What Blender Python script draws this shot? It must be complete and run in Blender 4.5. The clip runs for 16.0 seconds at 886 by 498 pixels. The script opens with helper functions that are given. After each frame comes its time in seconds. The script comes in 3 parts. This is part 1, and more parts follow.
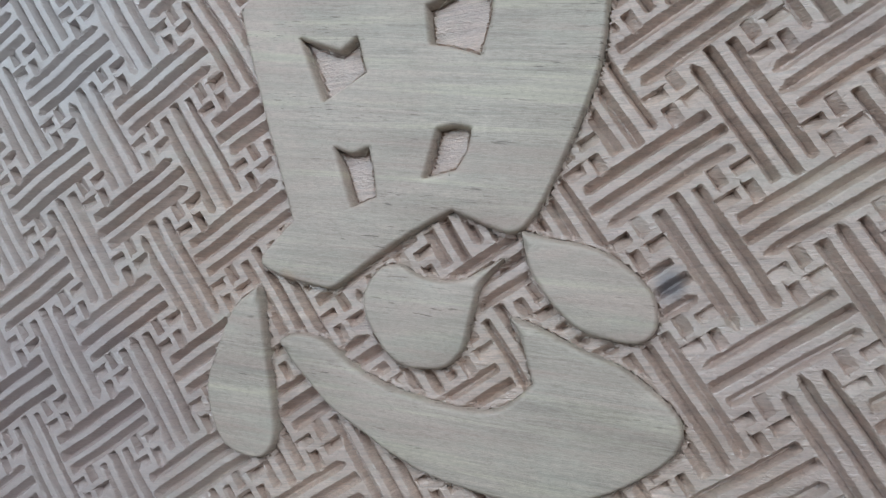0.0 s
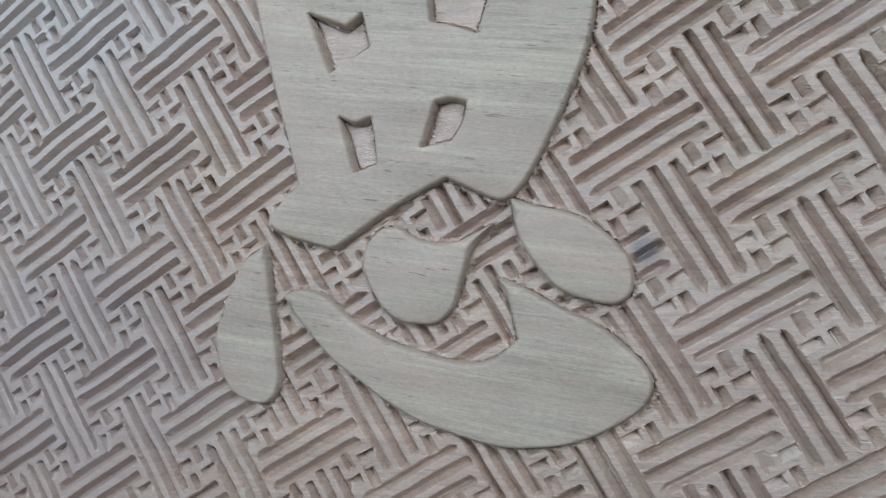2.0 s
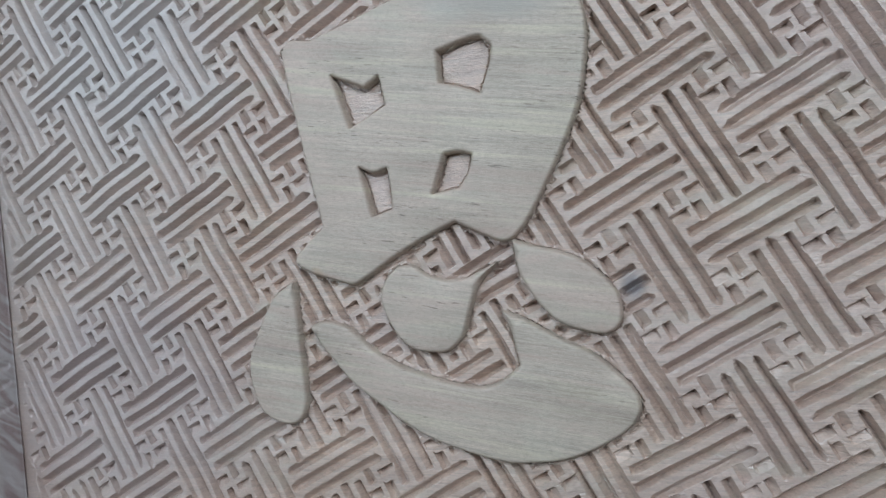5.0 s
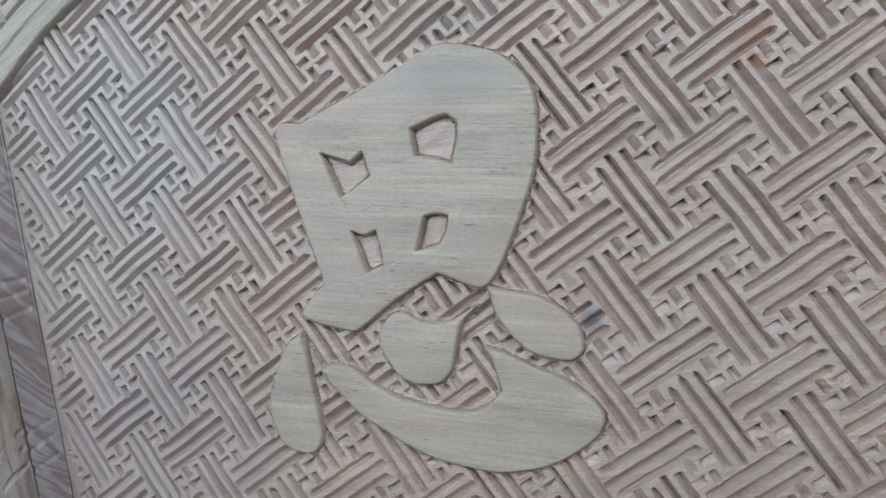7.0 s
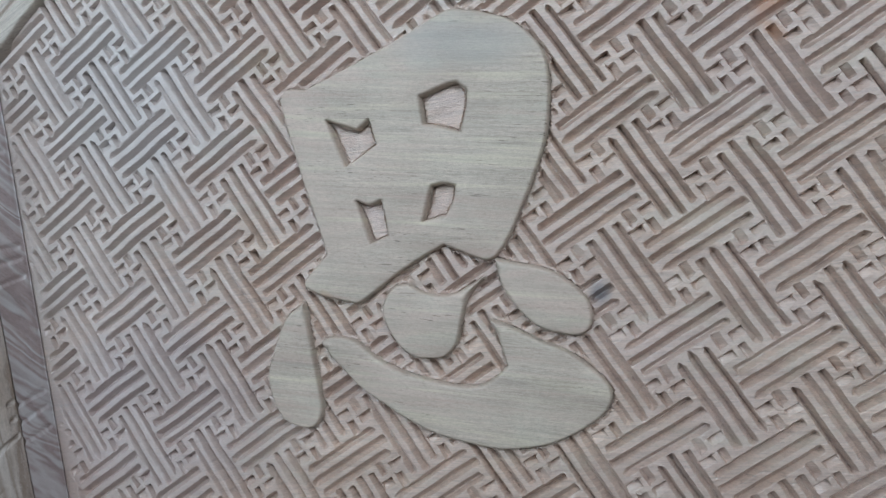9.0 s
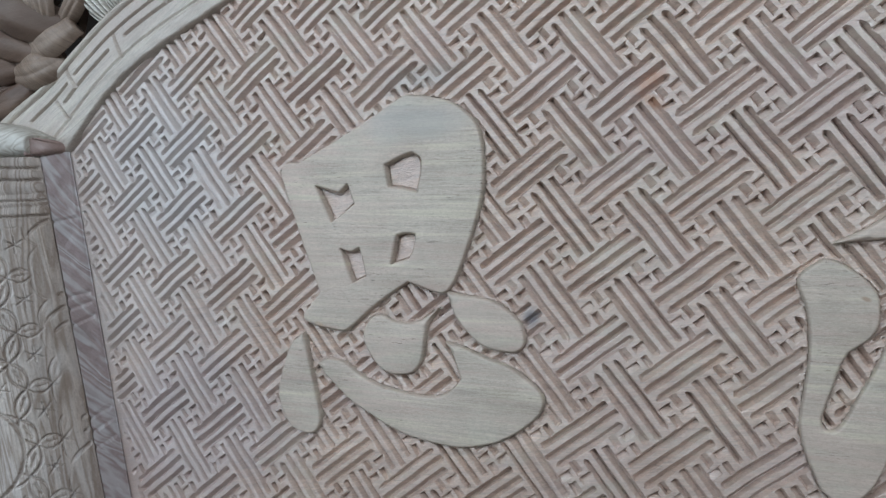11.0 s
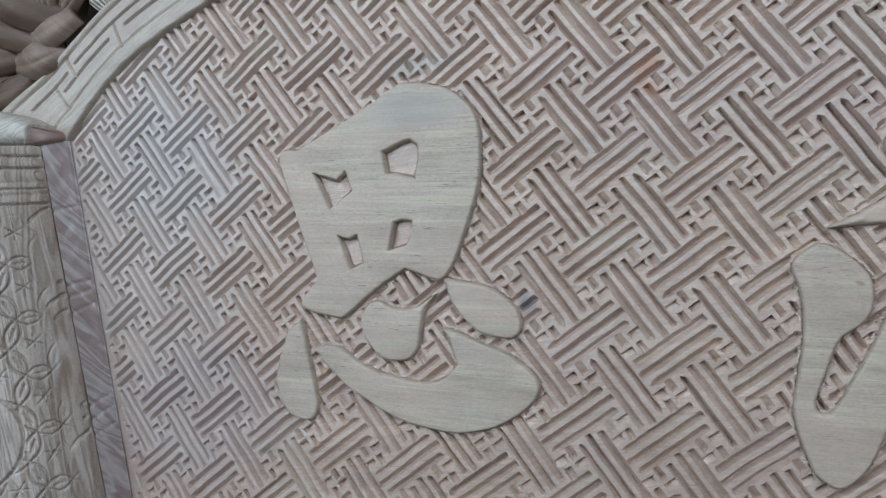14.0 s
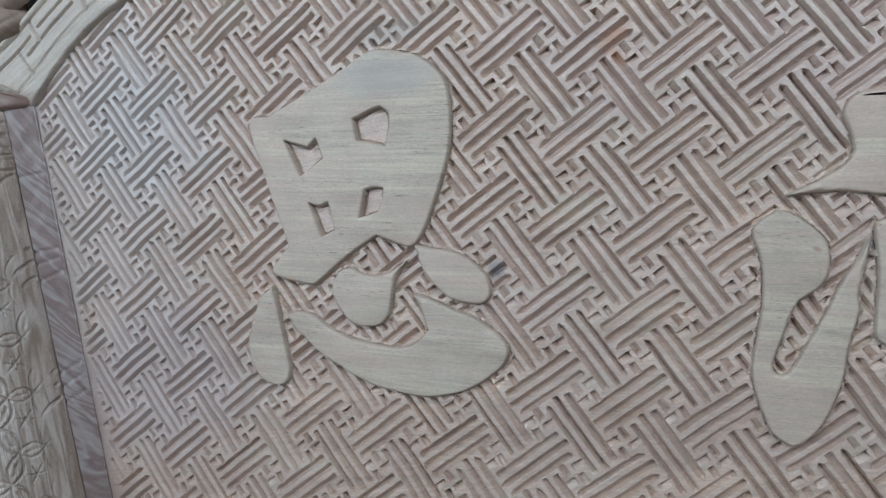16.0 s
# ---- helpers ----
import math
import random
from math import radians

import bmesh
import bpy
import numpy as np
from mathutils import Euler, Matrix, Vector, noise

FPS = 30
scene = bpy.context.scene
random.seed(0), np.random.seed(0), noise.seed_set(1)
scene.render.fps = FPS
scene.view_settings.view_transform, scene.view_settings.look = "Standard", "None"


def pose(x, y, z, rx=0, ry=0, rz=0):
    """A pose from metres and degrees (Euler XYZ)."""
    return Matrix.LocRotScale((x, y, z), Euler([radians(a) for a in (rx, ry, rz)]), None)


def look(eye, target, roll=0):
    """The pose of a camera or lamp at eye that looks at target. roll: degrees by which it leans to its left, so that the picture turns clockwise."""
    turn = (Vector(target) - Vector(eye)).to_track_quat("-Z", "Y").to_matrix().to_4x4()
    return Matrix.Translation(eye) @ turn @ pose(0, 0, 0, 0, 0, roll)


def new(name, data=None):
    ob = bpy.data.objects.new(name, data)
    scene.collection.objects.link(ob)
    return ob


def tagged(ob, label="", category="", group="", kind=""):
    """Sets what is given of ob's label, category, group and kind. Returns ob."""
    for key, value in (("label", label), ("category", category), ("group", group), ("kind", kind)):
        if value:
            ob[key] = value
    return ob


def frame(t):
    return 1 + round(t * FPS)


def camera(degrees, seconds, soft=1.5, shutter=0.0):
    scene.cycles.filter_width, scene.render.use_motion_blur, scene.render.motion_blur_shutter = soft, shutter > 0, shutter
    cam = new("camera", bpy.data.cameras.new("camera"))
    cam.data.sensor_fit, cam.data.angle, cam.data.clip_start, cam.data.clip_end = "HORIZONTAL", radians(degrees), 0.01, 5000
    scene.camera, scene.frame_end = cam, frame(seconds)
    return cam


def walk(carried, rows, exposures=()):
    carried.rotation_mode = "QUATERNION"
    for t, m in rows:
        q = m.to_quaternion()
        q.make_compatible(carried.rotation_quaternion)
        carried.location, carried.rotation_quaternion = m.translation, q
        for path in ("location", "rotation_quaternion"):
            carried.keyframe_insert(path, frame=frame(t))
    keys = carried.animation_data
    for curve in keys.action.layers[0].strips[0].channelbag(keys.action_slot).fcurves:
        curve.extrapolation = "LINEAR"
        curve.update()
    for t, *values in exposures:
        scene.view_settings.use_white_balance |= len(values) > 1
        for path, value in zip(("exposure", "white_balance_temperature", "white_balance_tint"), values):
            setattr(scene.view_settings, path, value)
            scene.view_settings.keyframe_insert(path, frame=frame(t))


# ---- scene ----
cam = camera(60.63, 16.0, soft=1.3)
PATH = [
    (0, (-0.0063, -0.2953, 1.0136), (-0.5701, 1.6222, 0.9395), 5.08),
    (0.5, (-0.0066, -0.3006, 1.0006), (-0.5742, 1.6144, 0.8974), 5.67),
    (1, (-0.0048, -0.3116, 1.0092), (-0.5661, 1.6036, 0.8786), 5.73),
    (1.5, (-0.0008, -0.3124, 1.0117), (-0.5522, 1.6044, 0.8640), 6.12),
    (2, (0.0018, -0.3185, 1.0101), (-0.5450, 1.6003, 0.8713), 6.36),
    (2.5, (0.0004, -0.3265, 1.0094), (-0.5457, 1.5932, 0.8812), 6.19),
    (3, (0.0040, -0.3360, 1.0121), (-0.5680, 1.5771, 0.8980), 6.17),
    (5.3, (0.0176, -0.3648, 1.0308), (-0.5726, 1.5430, 0.9203), 5.31),
    (5.5, (0.0293, -0.3889, 1.0424), (-0.5277, 1.5281, 0.9212), 3.23),
    (6, (0.0282, -0.4203, 1.0657), (-0.4806, 1.5060, 0.8912), 1.09),
    (6.5, (0.0238, -0.4148, 1.0688), (-0.4939, 1.5087, 0.8890), 2.11),
    (7, (0.0244, -0.4151, 1.0688), (-0.4970, 1.5081, 0.8971), 1.25),
    (7.5, (0.0228, -0.4143, 1.0664), (-0.5019, 1.5084, 0.8987), 2.16),
    (8, (0.0152, -0.4052, 1.0570), (-0.4976, 1.5219, 0.9042), 2.62),
    (8.5, (0.0155, -0.4013, 1.0502), (-0.4915, 1.5274, 0.8979), 2.62),
    (9, (0.0159, -0.4098, 1.0499), (-0.4887, 1.5186, 0.8867), 2.43),
    (9.2, (0.0232, -0.4213, 1.0478), (-0.4830, 1.5065, 0.8827), 2.47),
    (11.3, (0.1215, -0.4898, 1.0665), (-0.6171, 1.3679, 1.0060), -0.02),
    (11.5, (0.1216, -0.4934, 1.0632), (-0.6288, 1.3602, 1.0305), 0.12),
    (12, (0.1205, -0.4971, 1.0603), (-0.6282, 1.3574, 1.0473), 0.94),
    (12.5, (0.1202, -0.4914, 1.0647), (-0.6233, 1.3649, 1.0267), 0.47),
    (13, (0.1228, -0.4858, 1.0584), (-0.6084, 1.3755, 1.0239), 0.18),
    (13.5, (0.1264, -0.4806, 1.0593), (-0.5973, 1.3829, 0.9985), -0.51),
    (14, (0.1224, -0.4856, 1.0552), (-0.5910, 1.3807, 0.9660), 0.25),
    (14.5, (0.1194, -0.4843, 1.0519), (-0.5767, 1.3870, 0.9336), 0.47),
    (15, (0.1146, -0.4757, 1.0469), (-0.5607, 1.4016, 0.9065), 0.36),
    (15.5, (0.1205, -0.4832, 1.0494), (-0.5435, 1.3962, 0.8853), 0.45),
    (16, (0.1256, -0.4907, 1.0546), (-0.5170, 1.3954, 0.8825), 0.34),
]
walk(cam, [(t, look(eye, target, roll)) for t, eye, target, roll in PATH], exposures=[(0.0, 0.0, 6150, 10), (16.0, 0.0, 6150, 10)])

# ---- light ----
world = bpy.data.worlds.new("sky")
scene.world = world
world.use_nodes = True
wn = world.node_tree
sky = wn.nodes.new("ShaderNodeTexSky")
sky.sky_type, sky.sun_disc = "NISHITA", False
sky.sun_elevation, sky.sun_rotation = radians(50), radians(20)
sky.air_density, sky.dust_density, sky.ozone_density = 1.0, 5.0, 1.0
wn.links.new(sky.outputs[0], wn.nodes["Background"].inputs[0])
wn.nodes["Background"].inputs[1].default_value = 0.15

# hazy sun from behind the building: it reaches the yard outside, not the carving
sun = new("sun", bpy.data.lights.new("sun", "SUN"))
sun.data.energy, sun.data.angle, sun.data.color = 1.2, radians(15), (1.0, 0.96, 0.9)
sun.matrix_world = look((0.22, 0.6, 0.77), (0, 0, 0))

# daylight through two windows in the wall that faces the carving: a wide one to the left, and a high one to the right
WIN = dict(y=-1.9, x0=0.2, x1=1.6, z0=1.9, z1=3.3)
LOW = dict(y=-1.9, x0=-2.45, x1=-0.65, z0=0.75, z1=3.25)


def daylight(name, w, energy, color):
    lamp = new(name, bpy.data.lights.new(name, "AREA"))
    lamp.data.shape, lamp.data.size, lamp.data.size_y = "RECTANGLE", w["x1"] - w["x0"] - 0.1, w["z1"] - w["z0"] - 0.1
    lamp.data.energy, lamp.data.color = energy, color
    at = ((w["x0"] + w["x1"]) / 2, w["y"] - 0.1, (w["z0"] + w["z1"]) / 2)
    lamp.matrix_world = look(at, (at[0], 0, at[2]))


daylight("right_window_daylight", WIN, 50, (0.85, 0.925, 0.97))
daylight("left_window_daylight", LOW, 50.5, (0.79, 0.92, 1.0))


# ---- materials ----
def node(nt, kind, **sets):
    n = nt.nodes.new(kind)
    for k, v in sets.items():
        n.inputs[k].default_value = v
    return n


def ramp(nt, fac, stops):
    r = nt.nodes.new("ShaderNodeValToRGB")
    el = r.color_ramp.elements
    while len(el) < len(stops):
        el.new(0.5)
    for e, (p, c) in zip(el, stops):
        e.position, e.color = p, (*c, 1)
    nt.links.new(fac, r.inputs[0])
    return r.outputs[0]


def mix(nt, fac, a, b, how="MIX"):
    m = nt.nodes.new("ShaderNodeMix")
    m.data_type, m.blend_type = "RGBA", how
    for slot, v in ((0, fac), (6, a), (7, b)):
        if isinstance(v, (int, float)):
            m.inputs[slot].default_value = v
        elif isinstance(v, tuple):
            m.inputs[slot].default_value = (*v, 1)
        else:
            nt.links.new(v, m.inputs[slot])
    return m.outputs[2]


def noise_of(nt, co, scale, size, detail=4, rough=0.55, distort=0.0, turn=0.0):
    mp = nt.nodes.new("ShaderNodeMapping")
    mp.inputs["Scale"].default_value = scale
    if turn:
        tr = nt.nodes.new("ShaderNodeMapping")
        tr.inputs["Rotation"].default_value = (0, turn, 0)
        nt.links.new(co, tr.inputs[0])
        co = tr.outputs[0]
    nt.links.new(co, mp.inputs[0])
    n = node(nt, "ShaderNodeTexNoise", Scale=size, Detail=detail, Roughness=rough, Distortion=distort)
    nt.links.new(mp.outputs[0], n.inputs["Vector"])
    return n.outputs[0]


def wood(name, light, dark, tint, pores=0.5, turn=0.0, rough=0.62, bump=0.3, figure=1.0, blotch=0.5, spots=(), rings=None, pore_at=0.36, spec=1.0, tint2=None, ior=1.5, streak=None):
    """Planed or chiselled raw wood: grain along x (turned in the panel's plane), pores, soft bands and blotches.
    rings: growth-ring contours as (scale, how many, colour, strength).
    spots: stains, painted sheen and a painted hole, as (x, z, half width, half height, turn, colour, strength)."""
    mt = bpy.data.materials.new(name)
    mt.use_nodes = True
    nt = mt.node_tree
    bs = nt.nodes["Principled BSDF"]
    co = nt.nodes.new("ShaderNodeTexCoord").outputs["Object"]
    bands = noise_of(nt, co, (2.2, 2.2, 40), 1.0, 3, 0.5, 0.3, turn)
    grain = noise_of(nt, co, (16, 60, 420), 1.0, 7, 0.68, 0.6, turn)
    fine = noise_of(nt, co, (160, 500, 2100), 1.0, 4, 0.7, 0.2, turn)
    chip = noise_of(nt, co, (420, 420, 620), 1.0, 4, 0.7, 0.3, turn)
    big = noise_of(nt, co, (7, 7, 11), 1.0, 4, 0.6, 0.6)
    patch = noise_of(nt, co, (28, 28, 34), 1.0, 4, 0.6, 0.4)
    col = ramp(nt, bands, [(0.36, dark), (0.64, light)])
    g = ramp(nt, grain, [(0.36, (0.62, 0.62, 0.62)), (0.55, (1, 1, 1)), (0.72, (1.12, 1.12, 1.1))])
    col = mix(nt, 0.55 * figure, col, g, "MULTIPLY")
    f = ramp(nt, fine, [(0.34, (0.66, 0.63, 0.61)), (0.54, (1, 1, 1)), (0.7, (1.14, 1.14, 1.14))])
    col = mix(nt, 0.5 * figure, col, f, "MULTIPLY")
    b = ramp(nt, big, [(0.42, (0, 0, 0)), (0.66, (1, 1, 1))])
    col = mix(nt, mix(nt, 1.0, b, (blotch, blotch, blotch), "MULTIPLY"), col, tint)
    if tint2:
        cl = noise_of(nt, co, (18, 18, 46), 1.0, 5, 0.65, 0.8, turn)
        col = mix(nt, ramp(nt, cl, [(0.5, (0, 0, 0)), (0.68, (0.75, 0.75, 0.75))]), col, tint2)
    if streak:
        # long streaks along the grain, in two tints
        st = noise_of(nt, co, (7, 30, 190), 1.0, 4, 0.6, 0.3, turn)
        col = mix(nt, ramp(nt, st, [(0.54, (0, 0, 0)), (0.66, (0.8, 0.8, 0.8))]), col, streak[0])
        col = mix(nt, ramp(nt, st, [(0.34, (0.8, 0.8, 0.8)), (0.46, (0, 0, 0))]), col, streak[1])
    p = ramp(nt, patch, [(0.35, (0.88, 0.86, 0.85)), (0.62, (1.05, 1.05, 1.05))])
    col = mix(nt, 0.6, col, p, "MULTIPLY")
    ch = ramp(nt, chip, [(0.3, (0.80, 0.78, 0.76)), (0.5, (1, 1, 1)), (0.7, (1.1, 1.1, 1.1))])
    col = mix(nt, 0.55 * figure, col, ch, "MULTIPLY")
    if rings:
        scale, many, ring_col, strength = rings
        lay = noise_of(nt, co, scale, 1.0, 3, 0.5, 0.5, turn)
        wv = nt.nodes.new("ShaderNodeMath")
        wv.operation = "MULTIPLY"
        nt.links.new(lay, wv.inputs[0])
        wv.inputs[1].default_value = many
        fr = nt.nodes.new("ShaderNodeMath")
        fr.operation = "PINGPONG"
        nt.links.new(wv.outputs[0], fr.inputs[0])
        fr.inputs[1].default_value = 0.5
        k = ramp(nt, fr.outputs[0], [(0.06, (strength,) * 3), (0.36, (0, 0, 0))])
        k = mix(nt, 1.0, k, ramp(nt, grain, [(0.3, (1, 1, 1)), (0.62, (0.55, 0.55, 0.55))]), "MULTIPLY")
        col = mix(nt, k, col, ring_col)
    if pores:
        pn = noise_of(nt, co, (130, 400, 1150), 1.0, 2, 0.5, 0.0, turn)
        zone = noise_of(nt, co, (14, 14, 60), 1.0, 2)
        pr = ramp(nt, pn, [(pore_at - 0.07, (1, 1, 1)), (pore_at, (0, 0, 0))])
        zr = ramp(nt, zone, [(0.5, (0, 0, 0)), (0.62, (1, 1, 1))])
        col = mix(nt, mix(nt, 1.0, mix(nt, 1.0, pr, zr, "MULTIPLY"), (pores, pores, pores), "MULTIPLY"), col, (0.10, 0.075, 0.055))
    for x, z, hw, hh, a, c, strength in spots:
        mp = nt.nodes.new("ShaderNodeMapping")
        mp.vector_type = "TEXTURE"
        mp.inputs["Location"].default_value = (x, 0, z)
        mp.inputs["Rotation"].default_value = (0, radians(a), 0)
        mp.inputs["Scale"].default_value = (hw, 1.0, hh)
        nt.links.new(co, mp.inputs[0])
        ln = nt.nodes.new("ShaderNodeVectorMath")
        ln.operation = "LENGTH"
        nt.links.new(mp.outputs[0], ln.inputs[0])
        wob = nt.nodes.new("ShaderNodeMath")
        wob.operation = "ADD"
        nt.links.new(ln.outputs["Value"], wob.inputs[0])
        wr = ramp(nt, patch, [(0.3, (0.3, 0.3, 0.3)), (0.7, (-0.3, -0.3, -0.3))])
        nt.links.new(wr, wob.inputs[1])
        k = ramp(nt, wob.outputs[0], [(0.5, (strength,) * 3), (1.0, (0, 0, 0))])
        col = mix(nt, k, col, c)
    nt.links.new(col, bs.inputs["Base Color"])
    bs.inputs["Roughness"].default_value = rough
    bs.inputs["Specular IOR Level"].default_value = spec
    bs.inputs["IOR"].default_value = ior
    hsum = mix(nt, 0.5, grain, fine)
    hsum = mix(nt, 0.45, hsum, chip)
    bp = node(nt, "ShaderNodeBump", Strength=bump, Distance=0.0012)
    nt.links.new(hsum, bp.inputs["Height"])
    nt.links.new(bp.outputs[0], bs.inputs["Normal"])
    return mt


PALE = wood("pale_planed_wood", (0.56, 0.48, 0.40), (0.43, 0.36, 0.295), (0.55, 0.425, 0.36), tint2=(0.49, 0.445, 0.365), streak=((0.585, 0.525, 0.40), (0.47, 0.36, 0.30)), pores=0.7, bump=0.4, blotch=0.8, figure=1.3, pore_at=0.365,
            rings=((1.6, 3, 20), 22, (0.40, 0.345, 0.28), 0.5),
            spots=[(-0.085, 1.128, 0.055, 0.022, 0, (0.33, 0.33, 0.31), 0.5), (0.190, 1.018, 0.004, 0.002, 20, (0.30, 0.18, 0.11), 0.7),
                   (-0.160, 0.985, 0.006, 0.004, 20, (0.45, 0.30, 0.18), 0.4)])
GROUND = wood("chiselled_pinkish_wood", (0.655, 0.50, 0.405), (0.54, 0.40, 0.325), (0.50, 0.385, 0.35), tint2=(0.52, 0.44, 0.36), pores=0.5, turn=radians(10), rough=0.31, ior=1.7, bump=0.9, blotch=0.6, figure=1.35,
              # first three, at the left: cool window sheen put into the colour as grey-lilac
              spots=[(-0.34, 1.07, 0.17, 0.26, 0, (0.50, 0.45, 0.435), 0.55), (-0.30, 1.10, 0.10, 0.09, 20, (0.52, 0.50, 0.50), 0.4), (-0.27, 0.90, 0.13, 0.10, -15, (0.43, 0.36, 0.36), 0.6),
                     (0.0695, 1.1468, 0.017, 0.0060, -35, (0.42, 0.21, 0.12), 0.9), (0.0715, 1.135, 0.011, 0.0050, 30, (0.46, 0.25, 0.15), 0.75),
                     # the spot at x 0.222 paints a torn hole's shade; nothing is cut there
                     (-0.004, 0.997, 0.010, 0.011, 0, (0.12, 0.12, 0.14), 0.75), (0.222, 1.021, 0.006, 0.006, 0, (0.05, 0.04, 0.035), 0.9), (-0.083, 1.158, 0.05, 0.013, -10, (0.30, 0.29, 0.27), 0.45)])
STRIP = wood("purplish_scraped_wood", (0.38, 0.30, 0.29), (0.28, 0.212, 0.208), (0.35, 0.27, 0.265), pores=0.0, turn=radians(-55), rough=0.45, bump=0.6, blotch=0.4,
             rings=((6, 6, 75), 9, (0.55, 0.535, 0.54), 0.85))
REDDISH = wood("reddish_scraped_wood", (0.36, 0.25, 0.215), (0.27, 0.18, 0.155), (0.34, 0.24, 0.22), pores=0.0, turn=radians(-55), rough=0.45, bump=0.6, blotch=0.4)
SHAFT = wood("greyish_carved_wood", (0.59, 0.52, 0.46), (0.46, 0.385, 0.33), (0.60, 0.555, 0.53), pores=0.0, turn=radians(103), rough=0.5, bump=0.6, blotch=0.6, figure=1.4,
             rings=((4, 12, 110), 13, (0.20, 0.135, 0.09), 0.85))
RAIL = wood("pale_rail_wood", (0.55, 0.49, 0.425), (0.44, 0.38, 0.32), (0.42, 0.345, 0.30), streak=((0.54, 0.50, 0.42), (0.41, 0.33, 0.28)), pores=0.3, turn=radians(33), rough=0.45, bump=0.6, figure=1.3, blotch=0.8)
BLOCK = wood("swirled_pale_wood", (0.56, 0.535, 0.48), (0.48, 0.45, 0.40), (0.53, 0.50, 0.455), pores=0.0, turn=radians(-10), rough=0.55, bump=0.3, figure=0.4,
             rings=((14, 20, 32), 14, (0.27, 0.22, 0.17), 0.8))
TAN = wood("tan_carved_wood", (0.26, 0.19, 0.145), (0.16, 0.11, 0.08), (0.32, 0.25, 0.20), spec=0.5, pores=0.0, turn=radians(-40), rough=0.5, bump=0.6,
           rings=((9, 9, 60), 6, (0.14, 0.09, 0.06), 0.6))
CREST = wood("brown_carved_wood", (0.155, 0.10, 0.073), (0.075, 0.047, 0.036), (0.23, 0.165, 0.125), spec=0.4, pores=0.0, turn=radians(12), rough=0.5, bump=0.5,
             rings=((9, 9, 60), 5, (0.10, 0.06, 0.045), 0.5))
# shade in the crest's gaps, put into the colour of the board behind
SHADE = wood("gap_shade_board", (0.022, 0.015, 0.012), (0.014, 0.010, 0.008), (0.02, 0.014, 0.011), pores=0.0, spec=0.1)
BOARD = wood("plain_back_board", (0.45, 0.36, 0.28), (0.36, 0.28, 0.21), (0.4, 0.33, 0.27), pores=0.0)


def concrete():
    mt = bpy.data.materials.new("concrete")
    mt.use_nodes = True
    nt = mt.node_tree
    co = nt.nodes.new("ShaderNodeTexCoord").outputs["Object"]
    a = noise_of(nt, co, (1, 1, 1), 3.0, 6, 0.65)
    # tan tint added so that the unseen floor bounces warm light upwards
    nt.links.new(ramp(nt, a, [(0.3, (0.25, 0.22, 0.185)), (0.7, (0.34, 0.30, 0.255))]), nt.nodes["Principled BSDF"].inputs["Base Color"])
    nt.nodes["Principled BSDF"].inputs["Roughness"].default_value = 0.85
    return mt


CONCRETE = concrete()


# ---- building helpers ----
def thing(name, label, category, kind="", group="", at=(0, 0, 0)):
    ob = new(name)
    ob.empty_display_size = 0.02
    ob.location = at
    return tagged(ob, label, category, group, kind)


def link_mesh(name, me, material, parent=None, label="", smooth=True):
    me.materials.append(material)
    if smooth:
        me.polygons.foreach_set("use_smooth", [True] * len(me.polygons))
    else:
        me.polygons.foreach_set("use_smooth", [False] * len(me.polygons))
    ob = new(name, me)
    if parent is not None:
        ob.parent = parent
        ob.matrix_parent_inverse = Matrix.Translation(-parent.location)
    return tagged(ob, label)


def part(name, bm, material, parent=None, label="", smooth=True):
    bmesh.ops.recalc_face_normals(bm, faces=bm.faces)
    me = bpy.data.meshes.new(name)
    bm.to_mesh(me)
    bm.free()
    return link_mesh(name, me, material, parent, label, smooth)


def sheet(name, pts, keep, material, parent, label="", flip=False, smooth=True):
    """A mesh from a grid of places (n, m, 3); keep (n-1, m-1) says which quads stand."""
    n, m, _ = pts.shape
    idx = np.arange(n * m).reshape(n, m)
    q = np.stack((idx[:-1, :-1], idx[1:, :-1], idx[1:, 1:], idx[:-1, 1:]), -1)
    q = q[keep] if keep is not None else q.reshape(-1, 4)
    if flip:
        q = q[:, ::-1]
    used, inv = np.unique(q, return_inverse=True)
    q = inv.reshape(-1, 4).astype(np.int32)
    co = pts.reshape(-1, 3)[used].astype(np.float32)
    me = bpy.data.meshes.new(name)
    me.vertices.add(len(co))
    me.vertices.foreach_set("co", co.ravel())
    me.loops.add(q.size)
    me.loops.foreach_set("vertex_index", np.ascontiguousarray(q).ravel())
    me.polygons.add(len(q))
    me.polygons.foreach_set("loop_start", np.arange(0, q.size, 4, dtype=np.int32))
    me.update(calc_edges=True)
    me.validate()
    return link_mesh(name, me, material, parent, label, smooth)


def step(x, lo, hi):
    """Smooth step from 0 at lo to 1 at hi; lo may lie above hi."""
    t = np.clip((x - lo) / (hi - lo), 0, 1)
    return t * t * (3 - 2 * t)


